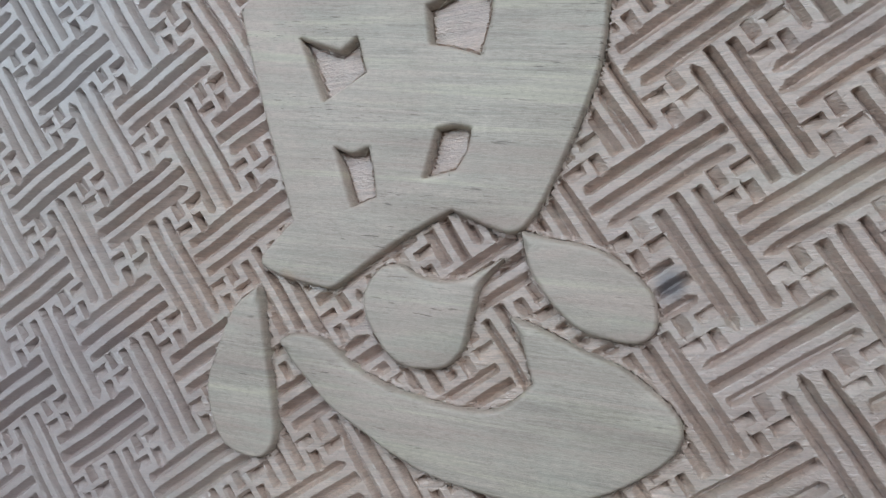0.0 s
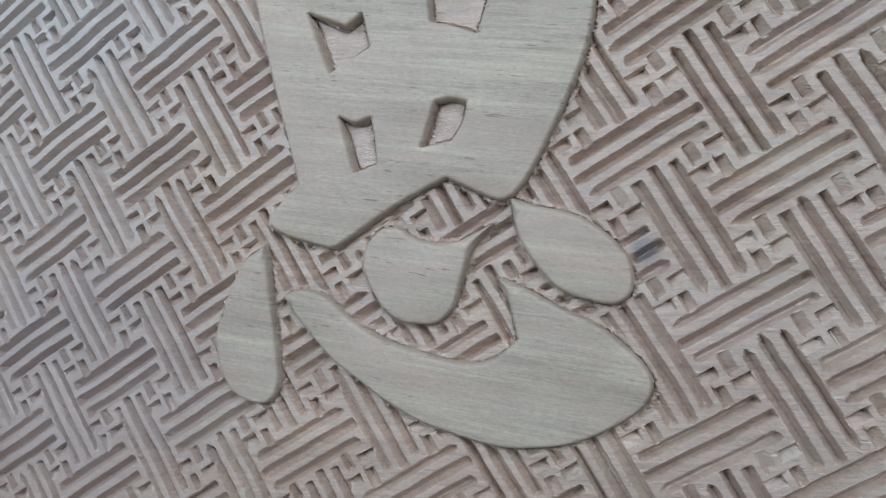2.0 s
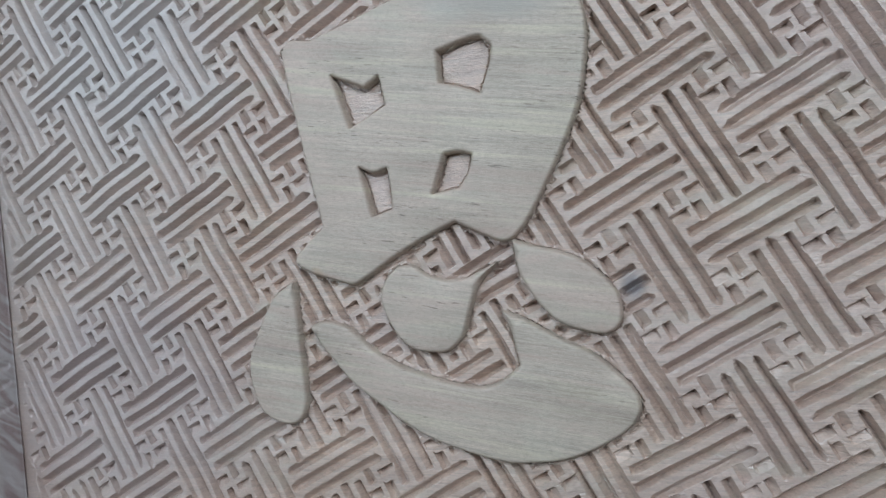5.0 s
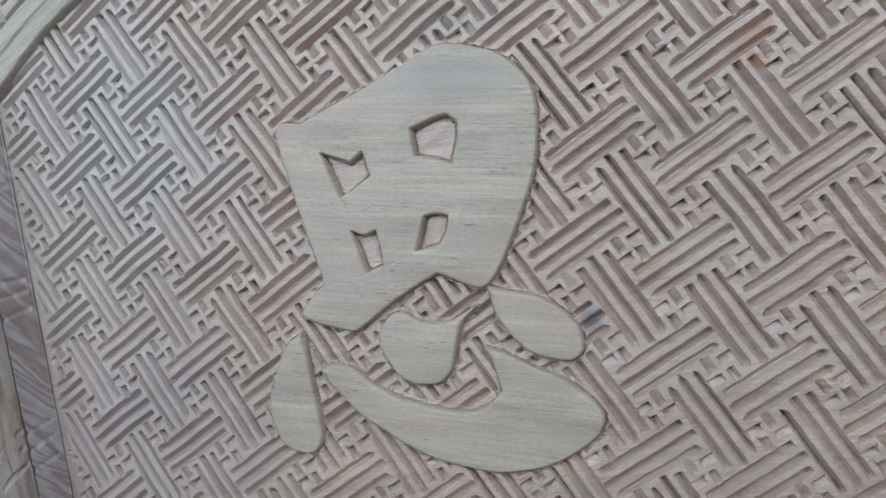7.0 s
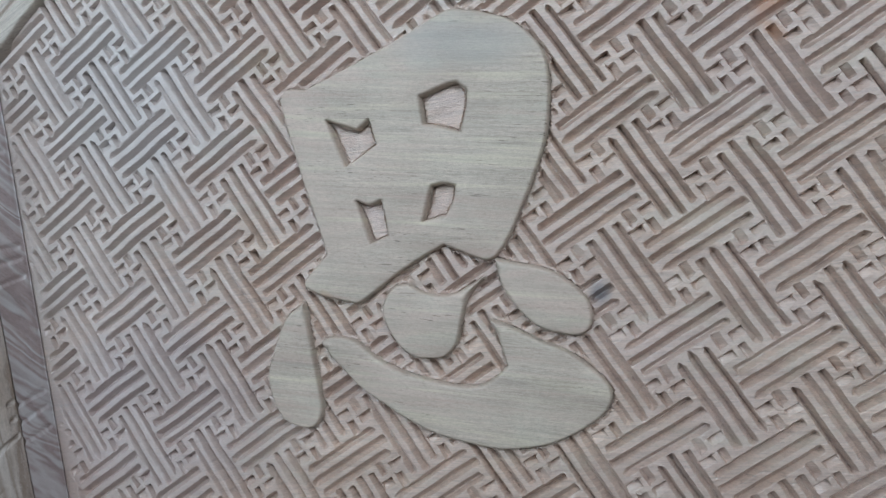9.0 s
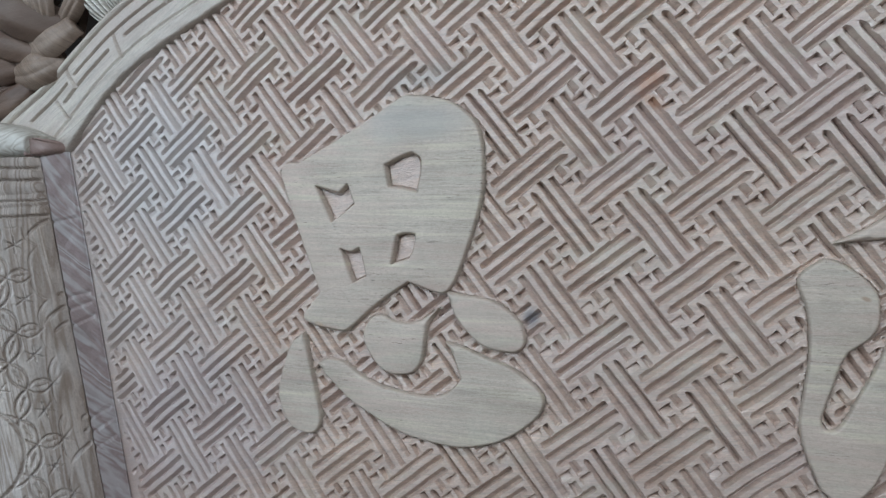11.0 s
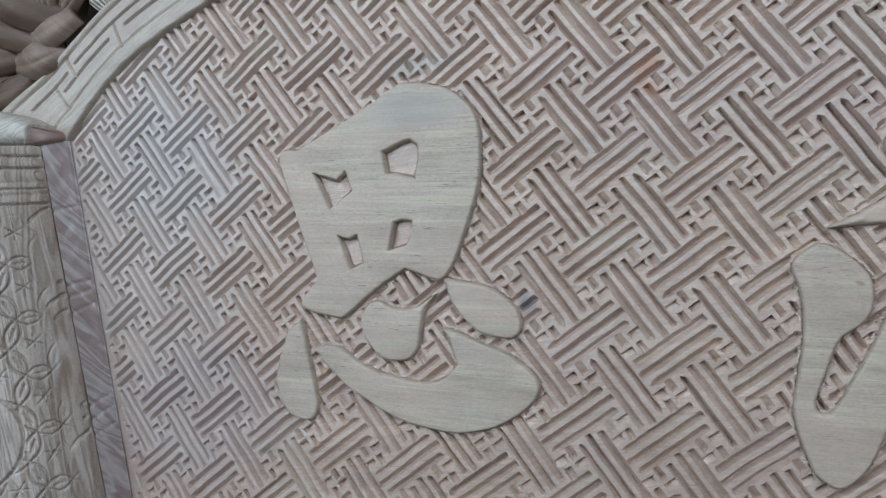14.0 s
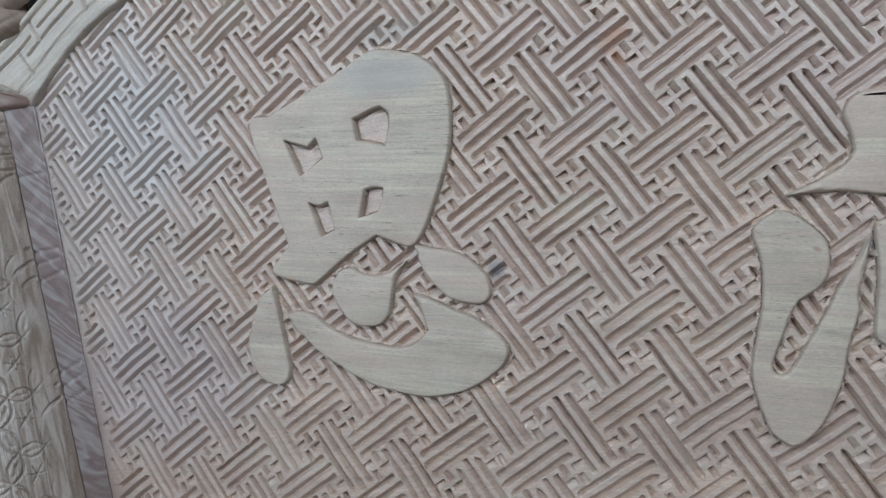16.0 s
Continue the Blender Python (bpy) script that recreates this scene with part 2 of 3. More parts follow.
def outline(text, dense=6):
    """A closed outline in metres from anchors in millimetres, 'x,z' each and 'c' for a corner; z counts from 1 m."""
    an = []
    for w in text.split():
        x, z = w.rstrip("c").split(",")
        an.append((np.array((float(x) / 1000, 1 + float(z) / 1000)), w.endswith("c")))
    n, out = len(an), []
    for i in range(n):
        (p0, _), (p1, c1), (p2, c2), (p3, _) = (an[(i + k - 1) % n] for k in range(4))
        t1 = (p2 - p1) * 0.5 if c1 else (p2 - p0) * 0.5
        t2 = (p2 - p1) * 0.5 if c2 else (p3 - p1) * 0.5
        # keep the tangents no longer than the span between the two anchors
        span = np.linalg.norm(p2 - p1)
        t1 = t1 * min(1, span / max(np.linalg.norm(t1), 1e-9))
        t2 = t2 * min(1, span / max(np.linalg.norm(t2), 1e-9))
        k = max(2, int(span / 0.0022)) if span < dense * 0.0022 else dense + int(span / 0.006)
        for s in np.arange(k) / k:
            out.append((2 * s**3 - 3 * s**2 + 1) * p1 + (s**3 - 2 * s**2 + s) * t1 + (3 * s**2 - 2 * s**3) * p2 + (s**3 - s**2) * t2)
    return np.array(out)


def area(p):
    return 0.5 * np.sum(p[:, 0] * np.roll(p[:, 1], -1) - np.roll(p[:, 0], -1) * p[:, 1])


def slim(p):
    """Half the width of the form at each point of its outline."""
    n = len(p)
    e = np.roll(p, -1, 0) - np.roll(p, 1, 0)
    e /= np.linalg.norm(e, axis=1)[:, None] + 1e-12
    d = np.linalg.norm(p[:, None] - p[None], axis=2)
    facing = (e @ e.T) < -0.2
    return np.min(np.where(facing, d, 1.0), axis=1) / 2


def inset(p, d):
    """The closed line p moved d metres to its inside, less where the form is slim."""
    e = np.roll(p, -1, 0) - np.roll(p, 1, 0)
    e /= np.linalg.norm(e, axis=1)[:, None] + 1e-12
    nrm = np.stack((-e[:, 1], e[:, 0]), -1) * (1 if area(p) > 0 else -1)
    amount = np.full(len(p), d) if d < 0 else np.minimum(d, slim(p) * 0.45)
    return p + nrm * amount[:, None]


def inside(px, pz, poly):
    hit = np.zeros(px.shape, bool)
    for (x1, z1), (x2, z2) in zip(poly, np.roll(poly, -1, 0)):
        cross = (z1 > pz) != (z2 > pz)
        if z1 != z2:
            hit ^= cross & (px < (x2 - x1) * (pz - z1) / (z2 - z1) + x1)
    return hit


# ---- outlines of the raised writing ----
HEAD = outline("-193,97c -188,102 -177,102c -151,115 -117,133 -102,142 -94,146 -84,146 -72,144 -61,141 -50,134 -41,124 -37,111 -36,94 -37,78 -42,58 -48,40 -54,24 "
               "-60,14 -65,11 -71,12 -81,15 -90,18c -101,11 -115,1 -135,-16 -140,-19 -150,-18 -164,-16 -173,-12 -173,-8 -160,8c -166,24 -176,49 -187,79")
WINDOWS = [outline(s) for s in (
    "-163,85c -144,80c -137,86c -132,72c -150,59c", "-108,99c -95,105 -87,107 -81,103c -81,94 -84,80c -96,83 -105,84c",
    "-143,40c -135,38 -128,41c -125,31 -123,21c -133,16c", "-99,50c -92,52 -85,51c -86,42 -90,34c -103,30c")]
STROKES = [outline(s) for s in (
    "-110,-6c -118,-8 -124,-17 -124,-26 -119,-35 -112,-43 -104,-47 -95,-47 -87,-45 -81,-38 -79,-29 -77,-16 -74,-8 -67,1c -76,-5 -82,-9 -91,-11 -101,-10",
    "-61,12c -50,10 -39,9 -27,6 -16,-1 -10,-7 -7,-15 -8,-22 -13,-26 -23,-26 -34,-24 -43,-18 -51,-10 -57,-1",
    "-162,-44c -157,-41 -150,-40 -140,-42 -128,-50 -114,-56 -100,-59 -83,-61 -71,-61 -62,-58 -55,-52 -51,-47c -55,-36 -58,-29 -62,-22c -49,-26 -35,-31 -19,-36 -7,-43 "
    "3,-51 6,-58 4,-65 -1,-71 -12,-80 -24,-87 -36,-91 -52,-94 -69,-93 -89,-90 -106,-84 -120,-77 -135,-69 -146,-60 -155,-52",
    "-174,-22c -184,-31 -190,-45 -194,-59 -195,-70 -191,-83 -184,-93 -175,-96 -167,-96 -162,-92 -160,-84 -162,-73 -166,-56 -169,-43",
    "155,27 160,34 169,40c 176,38 188,30 195,22 197,14 197,4 193,-4 186,-10 182,-13c 178,-21 174,-35 170,-48 169,-55 172,-59 176,-59 180,-55 188,-39 196,-22 204,-2 211,11 "
    "217,24c 216,9 213,-7 214,-17 212,-27 209,-42 208,-54 205,-68 198,-86 190,-97 184,-101 180,-101 171,-95 165,-83 160,-69 158,-55 160,-37 162,-20 162,-3 160,11",
    "173,49c 187,56 198,63 204,68 207,74 206,81 204,87 201,95 202,101 206,106 210,108 221,109 241,107c 246,52c 224,50 213,51 201,52 190,51",
    "220,32 226,36 239,34 246,7 244,-28 234,-37 224,-33 223,-20 223,6")]

# ---- the carved fretwork ground ----
# lattice: motif centres every 10 units along two square axes, slightly warped as laid out by eye
WARP_X = (0.0219, 0.31108, 0.24473, -0.01168, -0.00738, -0.00017, -0.01738, -0.01724, -0.02287, -0.00202)
WARP_Z = (1.09075, 0.24003, -0.30138, -0.0123, 0.0082, -0.00787, -0.01165, -0.01066, 0.01653, 0.0023)
DEPTH = 0.0046


def lattice(u, v):
    i, j = u / 100, v / 100
    terms = (1.0, i, j, i * i, i * j, j * j, i**3, i * i * j, i * j * j, j**3)
    return sum(c * t for c, t in zip(WARP_X, terms)), sum(c * t for c, t in zip(WARP_Z, terms))


# the panel's outline: slanted left edge, arched top-left edge, and plain limits
LEFT_TOP, LEFT_LOW = (-0.4065, 1.1325), (-0.3230, 0.7200)
ARCH = [(-0.440, 1.070), (-0.3945, 1.1205), (-0.3575, 1.1590), (-0.3267, 1.1815), (-0.2990, 1.1965), (-0.2432, 1.2217), (-0.1996, 1.2432), (-0.120, 1.281), (-0.03, 1.314), (0.10, 1.345), (0.25, 1.362), (0.40, 1.365)]
PANEL = np.array([LEFT_LOW, LEFT_TOP, *[(x - 0.003, z + 0.005) for x, z in ARCH[2:]], (0.40, 0.720)])


def fretwork(parent):
    rnd = np.random.RandomState(7)
    u0, u1, v0, v1 = -135, 85, -110, 135
    # grid lines lie on the edges of ridges (even) and channels (odd)
    marks = np.array((-0.42, -0.30, 0.0, 0.30, 0.42, 0.60, 0.80, 1.0, 1.20, 1.40))
    u = np.concatenate([k + marks for k in range(u0 - 1, u1, 2)])
    v = np.concatenate([k + marks for k in range(v0, v1, 2)])
    h = np.zeros((len(u), len(v)), np.float32)

    def cut(upright, c, a, b, w, d, notch=False):
        """A channel along v (upright) or u at c from a to b, half width w and depth d. A long one is a V-shaped groove; a notch is a wedge-shaped chip."""
        lo, hi = min(a, b), max(a, b)
        ca, cb = (u, v) if upright else (v, u)
        i0, i1 = np.searchsorted(ca, (c - 1.2, c + 1.2))
        j0, j1 = np.searchsorted(cb, (lo - 0.6, hi + 0.6))
        if i1 - i0 < 3 or j1 - j0 < 3:
            return
        al = np.clip((cb[j0:j1] - lo) / (hi - lo), 0, 1)
        off = ca[i0:i1, None] - c
        edge = np.minimum(cb[j0:j1] - lo, hi - cb[j0:j1])
        if notch:
            # a stop cut on one side, from which the floor slopes up to the other; deeper towards one end
            far = al if b > a else 1 - al
            p = np.clip((w - np.abs(off)) / 0.14, 0, 1) * np.clip(0.64 - 0.60 * off / w, 0.12, 1.2)
            depth = d * np.clip((edge + 0.06) / 0.12, 0, 1) * (1.12 - 0.55 * far)
            cutting = p * depth[None, :]
            if rnd.rand() < 0.6:
                # the knife ran past the corner
                past = np.clip((0.50 - np.maximum(lo - cb[j0:j1], cb[j0:j1] - hi)) / 0.35, 0, 1)
                cutting = np.maximum(cutting, 0.32 * d * np.clip(1 - np.abs(off + 0.58) / 0.13, 0, 1) * past[None, :])
        else:
            # a hollow V with softened shoulders; its bottom lies nearer to one side
            bottom = (-0.03 if upright else 0.10) + rnd.normal(0, 0.06)
            p = np.interp(off, [-w - 0.04, -w + 0.12, bottom - 0.10, bottom + 0.08, w - 0.10, w + 0.04], [0, 0.20, 0.97, 1.0, 0.22, 0])
            # ends: stopped short, or a long run-out where the groove narrows as it rises
            sunk = np.zeros_like(al)
            square = np.ones_like(al)
            for dist in (cb[j0:j1] - lo, hi - cb[j0:j1]):
                if rnd.rand() < 0.35:
                    sunk = np.maximum(sunk, np.clip(1 - (dist + 0.1) / rnd.uniform(0.4, 1.1), 0, 1))
                else:
                    square = np.minimum(square, np.clip((dist + 0.06) / rnd.uniform(0.12, 0.35), 0, 1))
            cutting = d * np.clip(p - sunk[None, :], 0, 1) * square[None, :]
        if upright:
            h[i0:i1, j0:j1] = np.maximum(h[i0:i1, j0:j1], cutting)
        else:
            h[j0:j1, i0:i1] = np.maximum(h[j0:j1, i0:i1], cutting.T)

    def jig(s=0.08):
        return rnd.normal(0, s)

    for i in range(-14, 10):
        for j in range(-12, 15):
            cu, cv = 10 * i, 10 * j
            if not (u0 - 12 < cu < u1 + 12 and v0 - 12 < cv < v1 + 12):
                continue
            odd = (i + j) % 2 == 1
            s = 1 if odd else -1
            # four short notches in a pinwheel
            for up, c, a, b in ((False, -1, -0.42, -2.42), (True, 1, -0.42, -2.42), (False, 1, 0.42, 2.42), (True, -1, 0.42, 2.42)):
                wd, dp = 0.60 + jig(0.05), DEPTH * (0.95 + jig(0.14))
                if up:
                    cut(True, cu + s * c, cv + a, cv + b, wd, dp, True)
                else:
                    cut(False, cv + c, cu + s * a, cu + s * b, wd, dp, True)
            if odd:
                # the long channels round this motif, and the middle ones between two of them
                for c, a, b in ((3, -1.6, 11.6), (-3, 1.6, -11.6), (5, -2.2, 12.2), (-5, 2.2, -12.2)):
                    cut(True, cu + c, cv + a, cv + b, 0.56 + jig(0.05), DEPTH * (1 + jig(0.12)))
                    cut(False, cv - c, cu + a, cu + b, 0.56 + jig(0.05), DEPTH * (1 + jig(0.12)))
    U, V = np.meshgrid(u, v, indexing="ij")
    X, Z = lattice(U, V)
    # the sunk openings of the big stroke have a plain floor
    near = (X > -0.20) & (X < -0.03) & (Z > 0.97) & (Z < 1.15)
    flat = np.zeros_like(near)
    flat[near] = inside(X[near], Z[near], inset(HEAD, 0.004))
    # a plain margin along the slanted left border, which widens downwards
    border = -0.3739 - 0.2063 * (Z - 1) + np.interp(Z, [0.74, 0.85, 0.94, 1.05, 1.13], [0.009, 0.007, 0.004, 0.002, 0.001])
    uneven = 0.0015 * np.sin(Z * 190) + 0.0012 * np.sin(Z * 410 + 1)
    h *= step(X - border - uneven, -0.001, 0.0025)
    h[flat] = 0.0014 + 0.0003 * np.sin(X[flat] * 260 + 2 * np.sin(Z[flat] * 210))
    # a knife cut runs round the floor of each opening
    for line in WINDOWS:
        lo, hi = line.min(0) - 0.001, line.max(0) + 0.001
        by = (X > lo[0]) & (X < hi[0]) & (Z > lo[1]) & (Z < hi[1])
        floor_of = np.zeros_like(by)
        floor_of[by] = inside(X[by], Z[by], inset(line, 0.0013))
        h[by & ~floor_of] = 0.0026
    # the stop cut round the foot of every stroke
    ledge = 0.30 + 0.55 * (0.5 + 0.5 * np.sin(X * 310 + 2 * np.sin(Z * 270))) * (0.5 + 0.5 * np.sin(Z * 390 + 1))
    for line in [HEAD, *STROKES]:
        wide = inset(line, -0.0026)
        lo, hi = wide.min(0), wide.max(0)
        by = (X > lo[0]) & (X < hi[0]) & (Z > lo[1]) & (Z < hi[1]) & ~flat
        rim_of = np.zeros_like(by)
        rim_of[by] = inside(X[by], Z[by], wide)
        h[rim_of] *= ledge[rim_of]
    for line in [HEAD, *STROKES]:
        ring = inset(line, -0.0004)
        lo, hi = ring.min(0) - 0.001, ring.max(0) + 0.001
        box_in = (X > lo[0]) & (X < hi[0]) & (Z > lo[1]) & (Z < hi[1])
        hit = np.zeros_like(box_in)
        hit[box_in] = inside(X[box_in], Z[box_in], ring)
        if line is not HEAD:
            h[hit] = np.maximum(h[hit], 0.0022)
        else:
            h[hit & ~flat] = np.maximum(h[hit & ~flat], 0.0022)
    # hand-cut unevenness: slow waves of the surface and of the lines
    wav = (np.sin(X * 71 + 1.3 * np.sin(Z * 53)) * np.sin(Z * 83 + 1.1 * np.sin(X * 47))) * 0.0003
    shx = np.sin(Z * 61 + 2 * np.sin(X * 43)) * 0.0003 + np.sin(X * 131 + Z * 173) * 0.00018
    shz = np.sin(X * 57 + 2 * np.sin(Z * 49)) * 0.0003 + np.sin(X * 149 - Z * 127) * 0.00018
    rough = rnd.normal(0, 0.00004, h.shape)
    # edges of the ridges worn and nicked by hand
    shx = shx + rnd.normal(0, 0.00010, h.shape)
    shz = shz + rnd.normal(0, 0.00005, h.shape)
    pts = np.stack((X + shx, h + wav + rough, Z + shz), -1)
    cx, cz = X[:-1, :-1], Z[:-1, :-1]
    keep = (cx > -0.46) & (cx < 0.27) & (cz > 0.74) & (cz < 1.315)
    keep[keep] = inside(cx[keep], cz[keep], PANEL)
    return sheet("fretwork_ground", pts, keep, GROUND, parent, "pinkish wood carved with an interlocking key fret", smooth=False)


def stroke(name, line, holes, parent, label, top=0.0042):
    """A raised stroke with a rounded edge; its holes go down to the ground."""
    bm = bmesh.new()

    def ring(p, y):
        return [bm.verts.new((x, y, z)) for x, z in p]

    def band(r1, r2):
        n = len(r1)
        for k in range(n):
            bm.faces.new((r1[k], r1[(k + 1) % n], r2[(k + 1) % n], r2[k]))

    edges = []
    jag = np.random.RandomState(len(line))
    for p, sign in [(line, 1)] + [(q, -1) for q in holes]:
        fine = np.concatenate([p + (np.roll(p, -1, 0) - p) * f for f in (0.0, 1 / 3, 2 / 3)], 1).reshape(-1, 2)
        p = fine + jag.normal(0, 0.00008, fine.shape)
        rings = [ring(inset(p, sign * d), y) for d, y in ((-0.0008, 0.0046), (-0.0003, -0.0012), (0.0, -top + 0.0017), (0.0004, -top + 0.0008), (0.0009, -top + 0.0003), (0.0014, -top + 0.0001), (0.0019, -top))]
        for r1, r2 in zip(rings, rings[1:]):
            band(r1, r2)
        last = rings[-1]
        for k in range(len(last)):
            edges.append(bm.edges.get((last[k], last[(k + 1) % len(last)])))
    bmesh.ops.triangle_fill(bm, use_beauty=True, use_dissolve=False, edges=edges)
    ob = part(name, bm, PALE, parent, label, smooth=True)
    return ob


def box(bm, lo, hi):
    r = bmesh.ops.create_cube(bm, size=1)
    for v in r["verts"]:
        v.co = Vector([lo[k] + (v.co[k] + 0.5) * (hi[k] - lo[k]) for k in range(3)])


panel = thing("wooden_plaque", "pale wooden plaque carved with key fret and large raised strokes", "plaque", at=(0, 0.02, 0))
fretwork(panel)
stroke("raised_stroke", HEAD, WINDOWS, panel, "smooth pale broad stroke with four sunk openings")
for s in STROKES:
    stroke("raised_stroke", s, [], panel, "smooth pale raised brush stroke")


def splinters(spots, material, label, parent):
    """Torn fibres left standing: spots are (x, z, direction, least and most depth)."""
    rs = np.random.RandomState(21)
    co, fa = [], []
    for x, z, a, y0, y1, size in spots:
        p = np.array((x, z))
        ln, wd, y = rs.uniform(0.0008, 0.0030) * size, rs.uniform(0.00012, 0.00028) * size, rs.uniform(y0, y1)
        d, n = np.array((math.cos(a), math.sin(a))), np.array((-math.sin(a), math.cos(a)))
        k = len(co)
        for q, yy in ((p - d * ln, y + 0.0006), (p + n * wd, y), (p + d * ln, y - rs.uniform(0, 0.0012)), (p - n * wd, y), (p, y - wd)):
            co.append((q[0], yy, q[1]))
        fa += [(k, k + 1, k + 4), (k + 1, k + 2, k + 4), (k + 2, k + 3, k + 4), (k + 3, k, k + 4), (k, k + 3, k + 2, k + 1)]
    me = bpy.data.meshes.new("torn_fibre")
    me.from_pydata(co, [], fa)
    ob = link_mesh("torn_fibre", me, material, parent, label, smooth=False)
    tagged(ob, label, kind="stuff")


def edge_spots(lines):
    """Along the foot and the edge of the strokes."""
    rs = np.random.RandomState(22)
    for line in lines:
        for at in range(len(line)):
            for _ in range(3):
                p = line[at] + rs.normal(0, 0.0007, 2)
                e = line[(at + 1) % len(line)] - line[at - 1]
                yield p[0], p[1], math.atan2(e[1], e[0]) + rs.normal(0, 0.35), -0.0014, 0.0008, 1.0


def corner_spots():
    """At the ends of the short notches, where the chisel lifted the fibres."""
    rs = np.random.RandomState(23)
    for i in range(-14, 10):
        for j in range(-12, 15):
            for du, dv in ((2.42, 1.6), (-2.42, -1.6), (1.6, -2.42), (-1.6, 2.42), (0.42, 1.6), (-0.42, -1.6)):
                if rs.rand() < 0.45:
                    continue
                x, z = lattice(10 * i + du + rs.normal(0, 0.1), 10 * j + dv + rs.normal(0, 0.1))
                if -0.385 < x < 0.26 and 0.75 < z < 1.3 and not inside(np.array([x]), np.array([z]), HEAD)[0] and inside(np.array([x]), np.array([z]), PANEL)[0]:
                    yield x, z, rs.uniform(0, math.pi), 0.0, 0.0016, 0.7


def flake():
    """A small white chip beside the second character; the torn hole round it is only a dark painted spot."""
    rf = random.Random(9)
    bm = bmesh.new()
    bmesh.ops.create_icosphere(bm, subdivisions=2, radius=1)
    for v in bm.verts:
        k = 1 + rf.uniform(-0.3, 0.3)
        v.co = Vector((0.2215 + v.co.x * 0.0032 * k, -0.0010 + v.co.y * 0.0022 * k, 1.0165 + v.co.z * 0.0022 * k))
    part("white_chip", bm, RAIL, panel, "small white chip on a hole painted as a dark spot", smooth=False)


flake()
splinters(edge_spots([HEAD, *WINDOWS, *STROKES]), PALE, "torn pale wood fibres along the strokes", panel)
splinters(corner_spots(), GROUND, "tiny lifted fibres at the ends of the notches", panel)
bm = bmesh.new()
box(bm, (-0.60, 0.010, 0.0), (0.42, 0.030, 1.15))
part("back_board", bm, BOARD, panel, "plain unfinished board behind the carving", smooth=False)


# ---- the arched rail along the top ----
def along(anchors, s):
    """Places and unit tangents at even lengths s along a smooth line through the anchors."""
    a = np.array(anchors, float)
    a = np.vstack((2 * a[0] - a[1], a, 2 * a[-1] - a[-2]))
    dense = []
    for k in range(1, len(a) - 2):
        p0, p1, p2, p3 = a[k - 1:k + 3]
        for t in np.linspace(0, 1, 40, endpoint=False):
            dense.append(0.5 * (2 * p1 + (p2 - p0) * t + (2 * p0 - 5 * p1 + 4 * p2 - p3) * t * t + (3 * p1 - p0 - 3 * p2 + p3) * t**3))
    dense = np.array(dense)
    ln = np.concatenate(([0], np.cumsum(np.linalg.norm(np.diff(dense, axis=0), axis=1))))
    p = np.stack([np.interp(s, ln, dense[:, c]) for c in range(dense.shape[1])], -1)
    t = np.gradient(p, axis=0)
    return p, t / np.linalg.norm(t, axis=1)[:, None], ln[-1]


def slot(s, w, s0, s1, w0, w1, soft=0.0006):
    """1 inside the slot, 0 outside."""
    return step(np.minimum(np.minimum(s - s0, s1 - s), np.minimum(w - w0, w1 - w)), -soft, soft)


